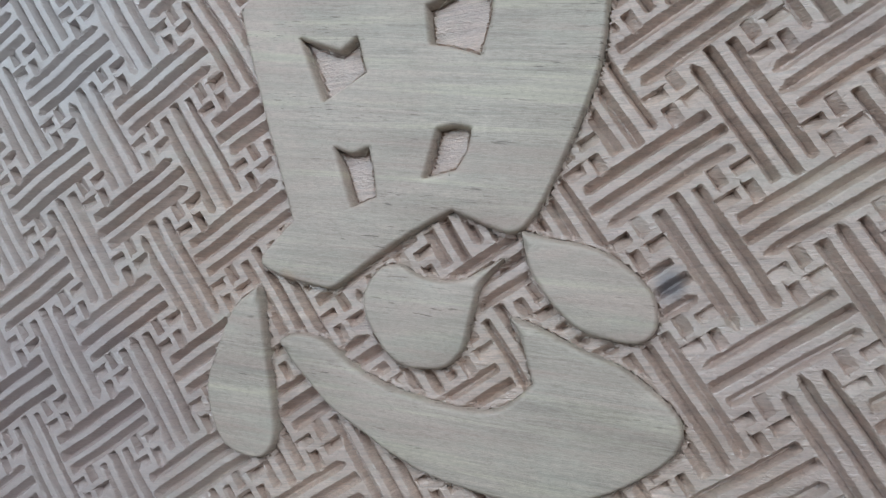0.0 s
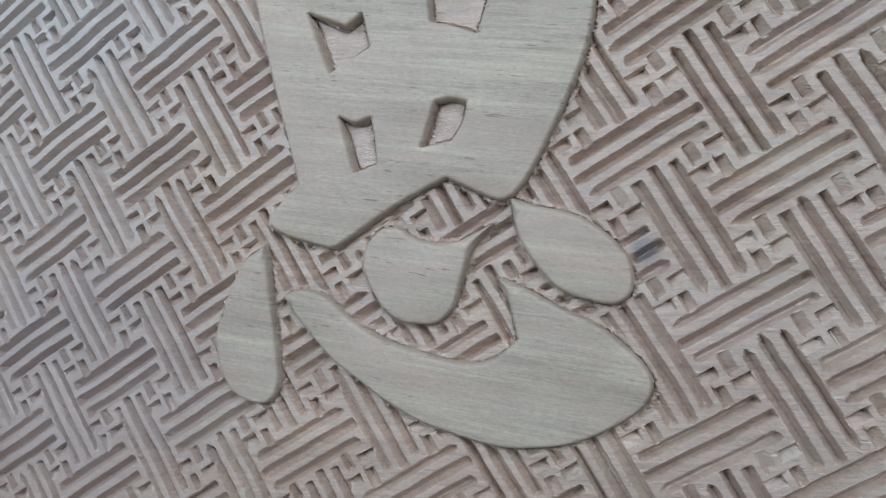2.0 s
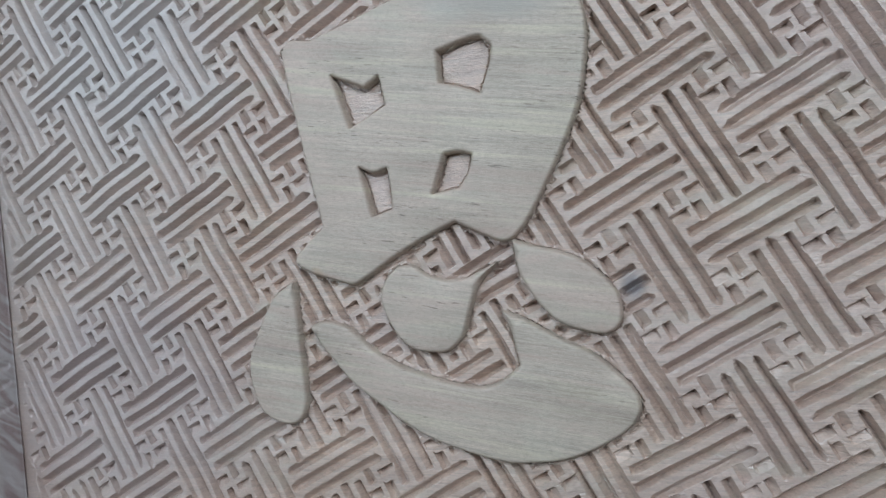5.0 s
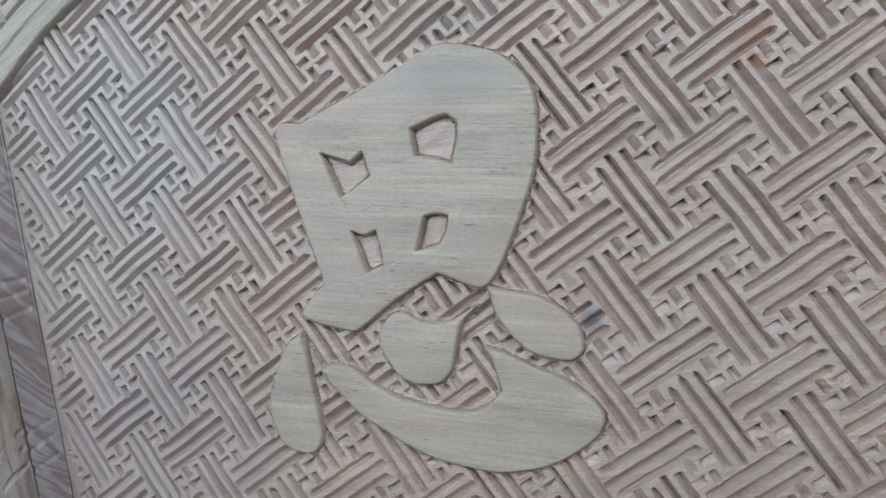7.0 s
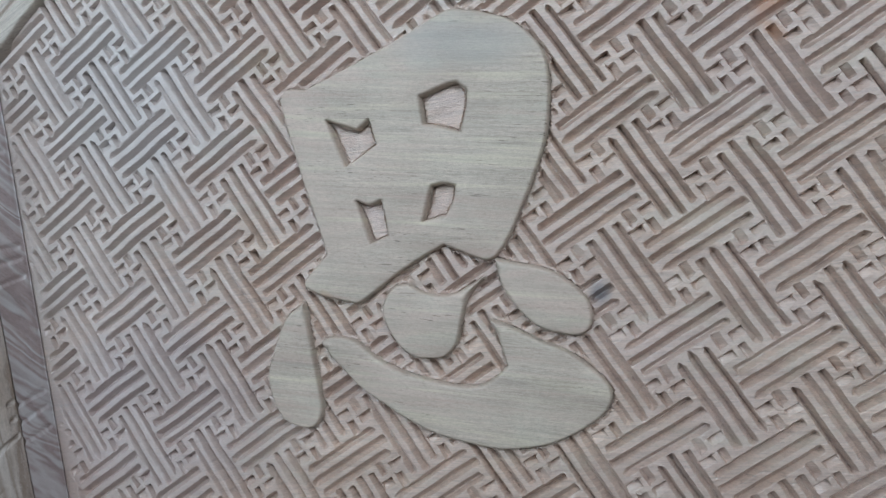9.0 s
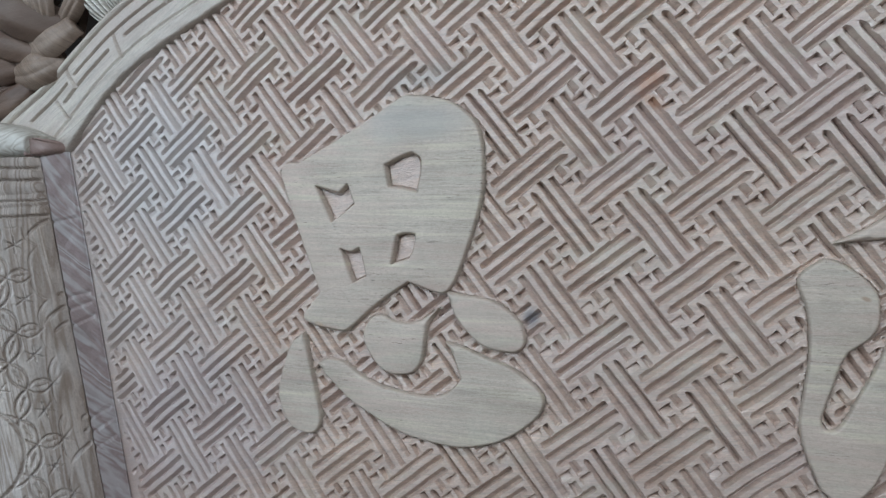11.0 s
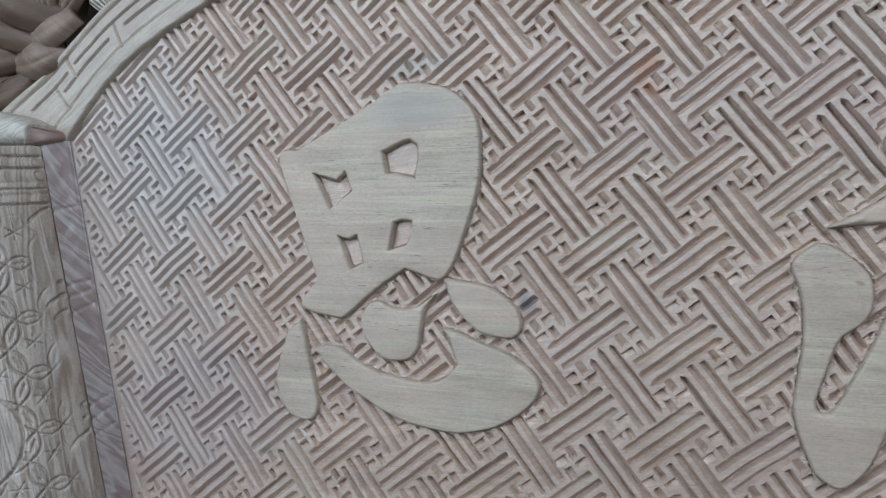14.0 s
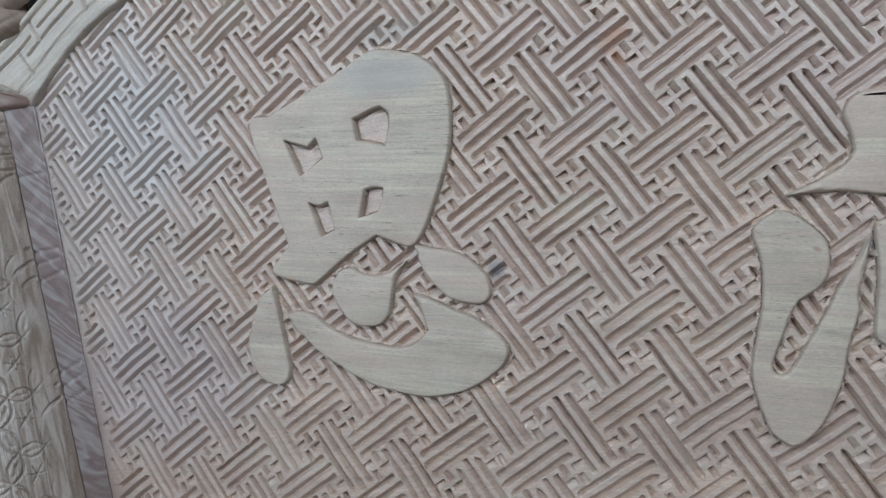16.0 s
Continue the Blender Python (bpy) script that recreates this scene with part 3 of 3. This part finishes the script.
def rail():
    total = along(ARCH, np.array([0.0, 0.1]))[2]
    s = np.arange(0, total - 0.02, 0.0008)
    p, t, _ = along(ARCH, s)
    nrm = np.stack((-t[:, 1], t[:, 0]), -1)
    w = np.concatenate((np.arange(-0.0015, 0.052, 0.0006), [0.0525]))
    S, W = np.meshgrid(s, w, indexing="ij")
    mm = W * 1000
    prof = np.interp(mm, [-1.5, -0.9, -0.3, 0.3, 0.9, 1.8, 5.0, 9.8, 11.6, 12.6, 13.4, 15.0, 24, 34, 42.4, 43.6, 44.8, 46.0, 48.0, 49.8, 51.2, 52.5],
                     [-6, -4, -1.0, 2.6, 4.2, 4.9, 5.2, 5.5, 4.3, 2.7, 2.5, 3.8, 4.4, 4.3, 4.1, 2.4, 2.2, 4.2, 5.2, 4.4, 1.5, -8]) / 1000
    wide = np.interp(S, [0.02, 0.045, 0.065, 0.080, 0.095, 0.110, 0.130, 0.25], [1.55, 1.40, 1.26, 1.15, 1.07, 1.03, 1.0, 1.03])
    # an interlocking meander: each bar crosses the band, by turns hung from the upper line and standing on the lower one
    bars = [0.0860, 0.1080, 0.1565, 0.2090] + [0.2090 + 0.053 * (k + 1) for k in range(10)]
    key = np.zeros_like(S)
    for k in range(len(bars)):
        here, left, right = bars[k], bars[k - 1] if k else 0.050, bars[k + 1] if k + 1 < len(bars) else bars[k] + 0.053
        slant = here + (W - 0.030) * 0.15
        if k % 2 == 0:
            key += slot(S, W, slant - 0.0010, slant + 0.0010, 0.0125, 0.0345) + slot(S, W, left + 0.0045, right - (0.0080 if k else 0.0040), 0.0335, 0.0352)
        else:
            key += slot(S, W, slant - 0.0010, slant + 0.0010, 0.0250, 0.0445) + slot(S, W, left + (0.0085 if k > 1 else 0.004), right - 0.0095, 0.0245, 0.0264)
    prof = prof - 0.0034 * np.clip(key, 0, 1)
    prof += 0.0002 * np.sin(S * 90 + 2 * np.sin(S * 43)) + 0.00025 * np.sin(S * 260 + W * 300) * step(mm, 11, 6)
    pts = np.stack((p[:, None, 0] + nrm[:, None, 0] * W * wide, -prof, p[:, None, 1] + nrm[:, None, 1] * W * wide), -1)
    ob = thing("top_rail", "pale curved wooden rail cut with a meander groove", "rail", at=(-0.2, 0.0, 1.24))
    i1, i2 = int(np.searchsorted(w, 0.0126)), int(np.searchsorted(w, 0.0444))
    sheet("inner_bead", pts[:, :i1 + 1], None, RAIL, ob)
    sheet("meander_band", pts[:, i1:i2 + 1], None, RAIL, ob, "flat band cut with meander slots")
    sheet("outer_bead", pts[:, i2:], None, RAIL, ob)
    return ob


rail()


# ---- the leaning pillar ----
AXIS = Vector((-0.2268, 0, 1.0)).normalized()
FOOT = Vector((-0.4132, -0.02, 1.1089))  # head of the seam between fillet and shaft


def shaft():
    r = 0.062
    lean = np.array(AXIS)
    side = np.array((lean[2], 0, -lean[0]))
    a = np.arange(0, 0.175, 0.0007)          # round the shaft, from the seam
    d = np.arange(-0.0, 0.42, 0.0007)        # down from the head
    D, A = np.meshgrid(d, a, indexing="ij")
    cut = np.zeros_like(A)
    # neck rings
    for at, deep, first in ((0.0080, 1.0, 0), (0.0178, 1.0, 0), (0.0292, 0.9, 0.056), (0.0348, 0.8, 0), (0.0470, 1.0, 0)):
        cut += deep * 0.0026 * step(np.abs(D - at - 0.0010 * np.sin(A * 60)), 0.0017, 0.0) * step(A, first, first + 0.003)
    neck = step(D, 0.050, 0.047)
    bulge = 0.0010 * np.abs(np.sin(D * math.pi / 0.0100)) ** 0.7 * neck
    # a honeycomb below: a lens-shaped petal along each side, a six-rayed star in each cell
    e, pitch = 0.0185, 0.0433
    carved = step(D, 0.054, 0.060) * step(A + 0.004 * np.sin(D * 120), 0.030, 0.040)
    sides = set()
    for col, ac in enumerate((0.0735, 0.0458, 0.1012)):
        for k in range(-1, 8):
            dc = 0.0940 + pitch * (k + (0.5 if col else 0.0))
            ring = [(round(dc + q * pitch / 2, 4), round(ac + p * e, 4)) for p, q in ((-0.5, -1), (0.5, -1), (1, 0), (0.5, 1), (-0.5, 1), (-1, 0))]
            for v1, v2 in zip(ring, ring[1:] + ring[:1]):
                sides.add((min(v1, v2), max(v1, v2)))
            rad, ang = np.hypot(D - dc + 0.003, A - ac), np.arctan2(A - ac, D - dc + 0.003)
            ray = np.abs(np.sin(ang * 3 + 0.3 * k)) * rad
            cut += carved * 0.0026 * step(ray, 0.0013, 0.0) * step(rad, 0.0085, 0.0055)
    for (d1, a1), (d2, a2) in sorted(sides):
        ln = math.hypot(d2 - d1, a2 - a1)
        if ln < 0.01:
            continue
        td, ta = (d2 - d1) / ln, (a2 - a1) / ln
        f = ((D - d1) * td + (A - a1) * ta) / ln
        c = np.abs((A - a1) * td - (D - d1) * ta)
        half = 0.0052 * np.sin(math.pi * np.clip(f, 0, 1)) ** 0.8
        on = ((f > 0) & (f < 1)) * carved
        cut += on * 0.0021 * step(np.abs(c - half), 0.0013, 0.0)
        cut += on * 0.0010 * step(c, 0.0014, 0.0) * step(np.abs(f - 0.5), 0.28, 0.15)
    cut = np.minimum(cut, 0.0030)
    # smooth raised medallions
    for ma, md, mr in ((0.0925, 0.1480, 0.0195), (0.1025, 0.2220, 0.0380)):
        q = np.hypot(A - ma, D - md)
        cut = np.where(q < mr + 0.002, 0.0, cut)
        cut += 0.0030 * step(np.abs(q - mr), 0.0018, 0.0)
    # slashes that run on from the fillet and bend down
    for at, run in ((0.0515, 0.026), (0.112, 0.010), (0.1225, 0.024), (0.1355, 0.018), (0.212, 0.010), (0.2225, 0.010), (0.2335, 0.024)):
        bend = D - at - 0.0105 * (np.clip(A - 0.012, 0, 1) / 0.022) ** 2
        cut += 0.0022 * step(np.abs(bend), 0.0026, 0.0003) * step(A - 0.012, run, run * 0.7)
    cut *= step(A, 0.0135, 0.0175)
    rough = np.random.RandomState(3).normal(0, 0.00007, A.shape)
    rr = r - cut + bulge + rough + 0.0003 * np.sin(A * 260 + 3 * np.sin(D * 30)) * step(A, 0.03, 0.02) * step(A, 0.015, 0.018)
    rr = rr + 0.0022 * step(A, 0.0125, 0.0140) * step(A, 0.034, 0.022)  # a low lip beside the seam
    th = A / r - 0.28
    c0 = np.array(FOOT) - side * r * math.cos(0.28) - np.array((0, 1, 0)) * (r * math.sin(0.28))
    c0[1] = FOOT[1] + r * math.sin(-0.28) + 0.012
    pts = c0 - lean * D[..., None] + side * (np.cos(th) * rr)[..., None] + np.array((0, -1, 0)) * (np.sin(th) * rr)[..., None]
    sheet("shaft", pts, None, SHAFT, pillar, "yellowish shaft with carved rings and coin lattice", flip=True)


def fillet():
    s = np.arange(0, 0.43, 0.0012)
    w = np.linspace(0, 1, 26)
    S, W = np.meshgrid(s, w, indexing="ij")
    a = np.array((-0.4135, -0.0212, 1.1200))
    b = np.array((-0.3991, -0.0012, 1.1220))
    da, db = np.array((0.2268, 0, -1)) / 1.0254, np.array((0.2063, 0, -1)) / 1.0211
    A = a + da * S[..., None]
    B = b + db * S[..., None]
    pts = A * (1 - W[..., None]) + B * W[..., None]
    dip = (0.0006 * np.sin(S * 55 + 3 * W) + 0.0003 * np.sin(S * 330 + 9 * W)) * np.sin(math.pi * W)
    # hand-cut slashes across
    for c, tilt in ((0.0643, 0.003), (0.1269, 0.003), (0.1367, 0.0055), (0.1503, 0.008), (0.2266, 0.0077), (0.2377, 0.009), (0.2505, 0.008)):
        dip = dip - 0.0017 * step(np.abs(S - c + tilt * W), 0.0026, 0.0003) * step(W, 0.93, 0.8)
    dip = dip - 0.0020 * step(W, 0.90, 0.96) * step(W, 1.0, 0.97)
    dip = dip - 0.0035 * step(W, 0.07, 0.0)
    pts[..., 1] -= dip
    sheet("fillet", pts, None, STRIP, pillar, "flat purplish scraped strip beside the shaft")


def head_block():
    """The rounded block on the pillar, which falls off towards the corner."""
    x = np.linspace(-0.560, -0.411, 60)
    top = np.interp(x, [-0.56, -0.4855, -0.4547, -0.4185, -0.411], [1.1440, 1.1436, 1.1412, 1.1322, 1.1265])
    low = np.interp(x, [-0.56, -0.4850, -0.4510, -0.411], [1.1190, 1.1166, 1.1100, 1.1108])
    top = np.convolve(np.pad(top, 4, mode="edge"), np.ones(9) / 9, "valid")
    low = np.convolve(np.pad(low, 4, mode="edge"), np.ones(9) / 9, "valid")
    q = np.linspace(0, 2 * math.pi, 65)
    cs, sn = np.cos(q), np.sin(q)
    cy, cz = np.sign(cs) * np.abs(cs) ** 0.6, np.sign(sn) * np.abs(sn) ** 0.75
    wob = 0.0006 * np.sin(x[:, None] * 140 + 3 * cs[None])
    pts = np.stack((np.broadcast_to(x[:, None], (60, 65)), -0.012 - (0.021 + wob) * cy[None], (top + low)[:, None] / 2 + (top - low)[:, None] / 2 * cz[None] + wob * 0.5), -1)
    end = pts[-1]
    close = [end.mean(0) + (end - end.mean(0)) * k + (0.0008 * (1 - k), 0, 0) for k in (0.9, 0.5, 0.0)]
    pts = np.concatenate((pts, np.stack(close)))
    sheet("head_block", pts, None, BLOCK, pillar, "smooth pale block with swirling grain", flip=True)


def corner():
    """The wedge where block, rail and fillet meet."""
    bm = bmesh.new()
    low = [(-0.4135, -0.0335, 1.1100), (-0.3995, -0.0070, 1.1150), (-0.4000, 0.006, 1.1150), (-0.4300, 0.006, 1.1110)]
    top = [(-0.4120, -0.0310, 1.1265), (-0.3985, -0.0055, 1.1212), (-0.4010, 0.006, 1.1240), (-0.4300, 0.006, 1.1300)]
    a, b = [bm.verts.new(c) for c in low], [bm.verts.new(c) for c in top]
    for k in range(4):
        bm.faces.new((a[k], a[(k + 1) % 4], b[(k + 1) % 4], b[k]))
    bm.faces.new(a[::-1])
    bm.faces.new(b)
    bmesh.ops.bevel(bm, geom=bm.edges[:], offset=0.0012, segments=2, affect="EDGES")
    part("corner_wedge", bm, REDDISH, pillar, "reddish chamfered corner piece")


pillar = thing("carved_pillar", "leaning wooden pillar with ringed neck, coin lattice and medallions", "pillar", at=(-0.35, -0.02, 0.74))
shaft()
fillet()
head_block()
corner()


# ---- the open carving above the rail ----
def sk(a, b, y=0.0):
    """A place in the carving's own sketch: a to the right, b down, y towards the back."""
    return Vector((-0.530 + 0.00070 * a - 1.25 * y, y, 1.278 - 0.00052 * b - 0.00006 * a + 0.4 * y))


def tube(path, radii, squash=0.8, n=28, rib=0.0, hollow=False, seed=1):
    """A closed round form along places, with radii; ribs run along it; a hollow one has a lip at its first end."""
    bm = bmesh.new()
    pts = [np.array(p) for p in path]
    t_all = np.linspace(0, 1, 26)
    p, t, _ = along(pts, t_all * along(pts, np.array([0.0, 0.01]))[2] * 0.995)
    rings = []
    rad = np.interp(t_all, np.linspace(0, 1, len(radii)), radii)
    if hollow:
        rad = rad * (1 + 0.22 * np.exp(-(t_all / 0.07) ** 2))
    for k in range(len(t_all)):
        tv = Vector(t[k])
        side = tv.cross(Vector((0, 1, 0))).normalized()
        front = side.cross(tv).normalized()
        ring = []
        for q in range(n):
            an = 2 * math.pi * q / n
            r = rad[k] * (1 + rib * math.sin(an * 7 + seed) + 0.16 * noise.noise(Vector((seed * 3.1 + k * 0.07, math.cos(an) * 2.1, math.sin(an) * 2.1))) + 0.03 * noise.noise(Vector((seed + k * 0.1, math.cos(an) * 9, math.sin(an) * 9))))
            ring.append(bm.verts.new(Vector(p[k]) + side * (math.cos(an) * r) + front * (math.sin(an) * r * squash)))
        rings.append(ring)
    for r1, r2 in zip(rings, rings[1:]):
        for q in range(n):
            bm.faces.new((r1[q], r1[(q + 1) % n], r2[(q + 1) % n], r2[q]))
    bm.faces.new(rings[-1])
    if hollow:
        c = Vector(p[0])
        back = [rings[0]]
        for f, d in ((0.86, 0.0), (0.8, 0.006), (0.7, 0.012)):
            ring = [bm.verts.new(c + (v.co - c) * f + Vector(t[0]) * d) for v in rings[0]]
            back.append(ring)
        for r1, r2 in zip(back, back[1:]):
            for q in range(n):
                bm.faces.new((r2[q], r2[(q + 1) % n], r1[(q + 1) % n], r1[q]))
        bm.faces.new(back[-1])
    else:
        bm.faces.new(rings[0])
    return bm


def leaf(path, widths, thick=0.006, cup=0.3, ribs=4, deep=0.0012, n=40):
    """A thick carved leaf along places, with widths, cupped across and cut with ribs."""
    bm = bmesh.new()
    pts = [np.array(p) for p in path]
    t_all = np.linspace(0, 1, 34)
    p, t, _ = along(pts, t_all * along(pts, np.array([0.0, 0.01]))[2] * 0.995)
    wid = np.interp(t_all, np.linspace(0, 1, len(widths)), widths)
    front, back = [], []
    for k in range(len(t_all)):
        tv = Vector(t[k])
        side = tv.cross(Vector((0, 1, 0))).normalized()
        rf, rb = [], []
        for q in range(n):
            c = 2 * q / (n - 1) - 1
            y = cup * wid[k] * c * c - deep * abs(math.sin((c + 1) * ribs * math.pi / 2)) - thick * 0.5 * (1 - c ** 4)
            base = Vector(p[k]) + side * (c * wid[k])
            rf.append(bm.verts.new(base + Vector((0, y, 0))))
            rb.append(bm.verts.new(base + Vector((0, cup * wid[k] * c * c + thick * 0.6 * (1 - c ** 4) + 0.0004, 0))))
        front.append(rf)
        back.append(rb)
    for k in range(len(front) - 1):
        for q in range(n - 1):
            bm.faces.new((front[k][q], front[k][q + 1], front[k + 1][q + 1], front[k + 1][q]))
            bm.faces.new((back[k][q + 1], back[k][q], back[k + 1][q], back[k + 1][q + 1]))
        for q, f in ((0, 1), (n - 1, 0)):
            bm.faces.new((front[k][q], front[k + 1][q], back[k + 1][q], back[k][q]))
    for k in (0, len(front) - 1):
        for q in range(n - 1):
            bm.faces.new((front[k][q], back[k][q], back[k][q + 1], front[k][q + 1]))
    return bm


def lobe(at, half, tall, turn, slits=3, deep=0.009):
    """A rounded scale with slits that spread towards its tip; turn leans it, in radians."""
    bm = bmesh.new()
    bmesh.ops.create_uvsphere(bm, u_segments=120, v_segments=40, radius=1)
    ct, st = math.cos(turn), math.sin(turn)
    for v in bm.verts:
        x, y, z = v.co
        fan = x / (0.62 + 0.3 * z)
        groove = abs(math.cos(fan * math.pi * slits / 2)) ** 9 * (0.3 + 0.7 * max(0.0, 1 - abs(z) ** 3))
        y2 = y * 0.009 + (deep * groove if y < 0 else 0)
        xx, zz = x * half * (1 - 0.12 * z) * (1 - 0.05 * groove), z * tall * (1 - 0.06 * groove)
        v.co = (at.x + xx * ct - zz * st, at.y + y2, at.z + xx * st + zz * ct)
    return bm


def rim(at, towards, r, thick):
    """A rolled lip round the end of a scroll."""
    tv = (towards - at).normalized()
    side = tv.cross(Vector((0, 1, 0))).normalized()
    front = side.cross(tv).normalized()
    bm = bmesh.new()
    rings = []
    for k in range(28):
        an = 2 * math.pi * k / 28
        out = side * math.cos(an) + front * (math.sin(an) * 0.85)
        w = thick * (1 + 0.35 * noise.noise(Vector((k * 0.4, r * 900, 2))))
        rings.append([bm.verts.new(at + out * (r + math.cos(q * math.pi / 4) * w) + tv * (math.sin(q * math.pi / 4) * w * 1.6)) for q in range(8)])
    for k in range(28):
        r1, r2 = rings[k], rings[(k + 1) % 28]
        for q in range(8):
            bm.faces.new((r1[q], r1[(q + 1) % 8], r2[(q + 1) % 8], r2[q]))
    return bm


crest = thing("carved_crest", "brown openwork carving of rolled leaves above the rail", "carving", at=(-0.45, 0.03, 1.16))
U = 0.00062
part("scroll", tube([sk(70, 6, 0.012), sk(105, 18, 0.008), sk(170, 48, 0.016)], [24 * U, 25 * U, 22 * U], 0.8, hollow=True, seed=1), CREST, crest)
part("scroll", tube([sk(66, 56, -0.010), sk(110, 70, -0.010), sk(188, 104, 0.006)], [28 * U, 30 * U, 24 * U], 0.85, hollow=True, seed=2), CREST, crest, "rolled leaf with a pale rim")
# lips in pale rail wood: the lit edge is put into their colour
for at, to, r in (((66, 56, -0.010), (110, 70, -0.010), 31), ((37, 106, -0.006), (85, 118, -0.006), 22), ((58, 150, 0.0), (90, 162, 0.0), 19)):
    part("rim", rim(sk(*at), sk(*to), r * U, 0.0011), RAIL, crest, "rolled lip of a scroll, coloured pale for its lit edge")
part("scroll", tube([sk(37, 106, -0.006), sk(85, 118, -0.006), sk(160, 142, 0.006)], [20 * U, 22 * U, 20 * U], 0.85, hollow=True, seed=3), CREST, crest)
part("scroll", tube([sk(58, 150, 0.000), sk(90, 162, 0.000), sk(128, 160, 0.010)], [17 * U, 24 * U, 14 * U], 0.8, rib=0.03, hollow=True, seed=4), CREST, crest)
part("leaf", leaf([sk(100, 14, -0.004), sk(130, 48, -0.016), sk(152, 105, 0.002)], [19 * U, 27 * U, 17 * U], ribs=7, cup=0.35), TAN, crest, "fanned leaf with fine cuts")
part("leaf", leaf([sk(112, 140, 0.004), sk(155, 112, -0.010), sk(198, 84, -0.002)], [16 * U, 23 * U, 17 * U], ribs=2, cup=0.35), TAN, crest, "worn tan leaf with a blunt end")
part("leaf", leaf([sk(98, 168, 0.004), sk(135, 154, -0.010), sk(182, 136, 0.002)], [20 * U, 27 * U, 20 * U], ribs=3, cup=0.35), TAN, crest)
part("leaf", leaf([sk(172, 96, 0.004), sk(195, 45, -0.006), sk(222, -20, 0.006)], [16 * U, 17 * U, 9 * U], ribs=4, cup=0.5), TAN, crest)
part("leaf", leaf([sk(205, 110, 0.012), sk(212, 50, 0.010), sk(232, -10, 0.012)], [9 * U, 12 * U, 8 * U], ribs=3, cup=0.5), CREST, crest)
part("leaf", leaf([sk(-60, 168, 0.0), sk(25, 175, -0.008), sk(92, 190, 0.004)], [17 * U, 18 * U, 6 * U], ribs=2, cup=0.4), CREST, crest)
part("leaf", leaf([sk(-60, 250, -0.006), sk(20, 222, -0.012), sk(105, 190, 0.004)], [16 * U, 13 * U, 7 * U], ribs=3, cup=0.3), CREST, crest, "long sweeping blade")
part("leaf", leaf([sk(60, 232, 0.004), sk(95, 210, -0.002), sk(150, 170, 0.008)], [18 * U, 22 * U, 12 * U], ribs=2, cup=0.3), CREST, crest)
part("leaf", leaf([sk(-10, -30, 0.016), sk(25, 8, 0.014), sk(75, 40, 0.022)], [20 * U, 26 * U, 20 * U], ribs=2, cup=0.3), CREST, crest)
rb = random.Random(5)
for k in range(16):
    bm = bmesh.new()
    bmesh.ops.create_icosphere(bm, subdivisions=2, radius=rb.uniform(0.0032, 0.0046))
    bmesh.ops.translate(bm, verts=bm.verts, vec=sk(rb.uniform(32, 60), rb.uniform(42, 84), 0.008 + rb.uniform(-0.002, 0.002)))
    part("bead", bm, CREST, crest)
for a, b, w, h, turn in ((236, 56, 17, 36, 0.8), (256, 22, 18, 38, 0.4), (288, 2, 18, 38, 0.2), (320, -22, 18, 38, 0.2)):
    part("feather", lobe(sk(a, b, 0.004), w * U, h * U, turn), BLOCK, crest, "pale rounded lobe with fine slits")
# near-black sheet that stands for the shade between the leaves
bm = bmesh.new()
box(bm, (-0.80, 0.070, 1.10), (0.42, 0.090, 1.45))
part("crest_back", bm, SHADE, crest, "backing board coloured near black for the shade in the gaps", smooth=False)


# ---- the workshop round it ----
def plaster():
    mt = bpy.data.materials.new("worn_plaster")
    mt.use_nodes = True
    nt = mt.node_tree
    co = nt.nodes.new("ShaderNodeTexCoord").outputs["Object"]
    a = noise_of(nt, co, (1, 1, 1), 2.0, 6, 0.65)
    nt.links.new(ramp(nt, a, [(0.3, (0.20, 0.20, 0.195)), (0.7, (0.27, 0.27, 0.26))]), nt.nodes["Principled BSDF"].inputs["Base Color"])
    nt.nodes["Principled BSDF"].inputs["Roughness"].default_value = 0.9
    return mt


PLASTER = plaster()


def wall(name, label, boxes, category="wall"):
    bm = bmesh.new()
    for lo, hi in boxes:
        box(bm, lo, hi)
    ob = part(name, bm, PLASTER, None, label, smooth=False)
    tagged(ob, label, category, kind="structure")


XL, XR, YB, YF, H = -2.6, 2.4, 0.75, WIN["y"], 3.5
wall("wall_back", "plain grey plaster wall", [((XL, YB, 0), (XR, YB + 0.2, H))])
wall("wall_right", "plain grey plaster wall", [((XR, YF - 0.2, 0), (XR + 0.2, YB + 0.2, H))])
wall("wall_left", "plain grey plaster wall", [((XL - 0.2, YF - 0.2, 0), (XL, YB + 0.2, H))])
pieces = [((XL, YF - 0.2, 0), (LOW["x0"], YF, H)), ((LOW["x1"], YF - 0.2, 0), (WIN["x0"], YF, H)), ((WIN["x1"], YF - 0.2, 0), (XR, YF, H))]
for w in (LOW, WIN):
    pieces += [((w["x0"], YF - 0.2, 0), (w["x1"], YF, w["z0"])), ((w["x0"], YF - 0.2, w["z1"]), (w["x1"], YF, H))]
wall("wall_front", "plain grey plaster wall with two window openings", pieces)
wall("ceiling", "plain grey plaster ceiling", [((XL - 0.2, YF - 0.2, H), (XR + 0.2, YB + 0.2, H + 0.2))], "ceiling")


# ---- the floor ----
bm = bmesh.new()
bmesh.ops.create_grid(bm, x_segments=4, y_segments=4, size=60)
part("floor", bm, CONCRETE, None, "unseen concrete floor tinted tan to warm the bounced light", smooth=False)
tagged(bpy.data.objects["floor"], "unseen concrete floor tinted tan to warm the bounced light", "floor", kind="structure")
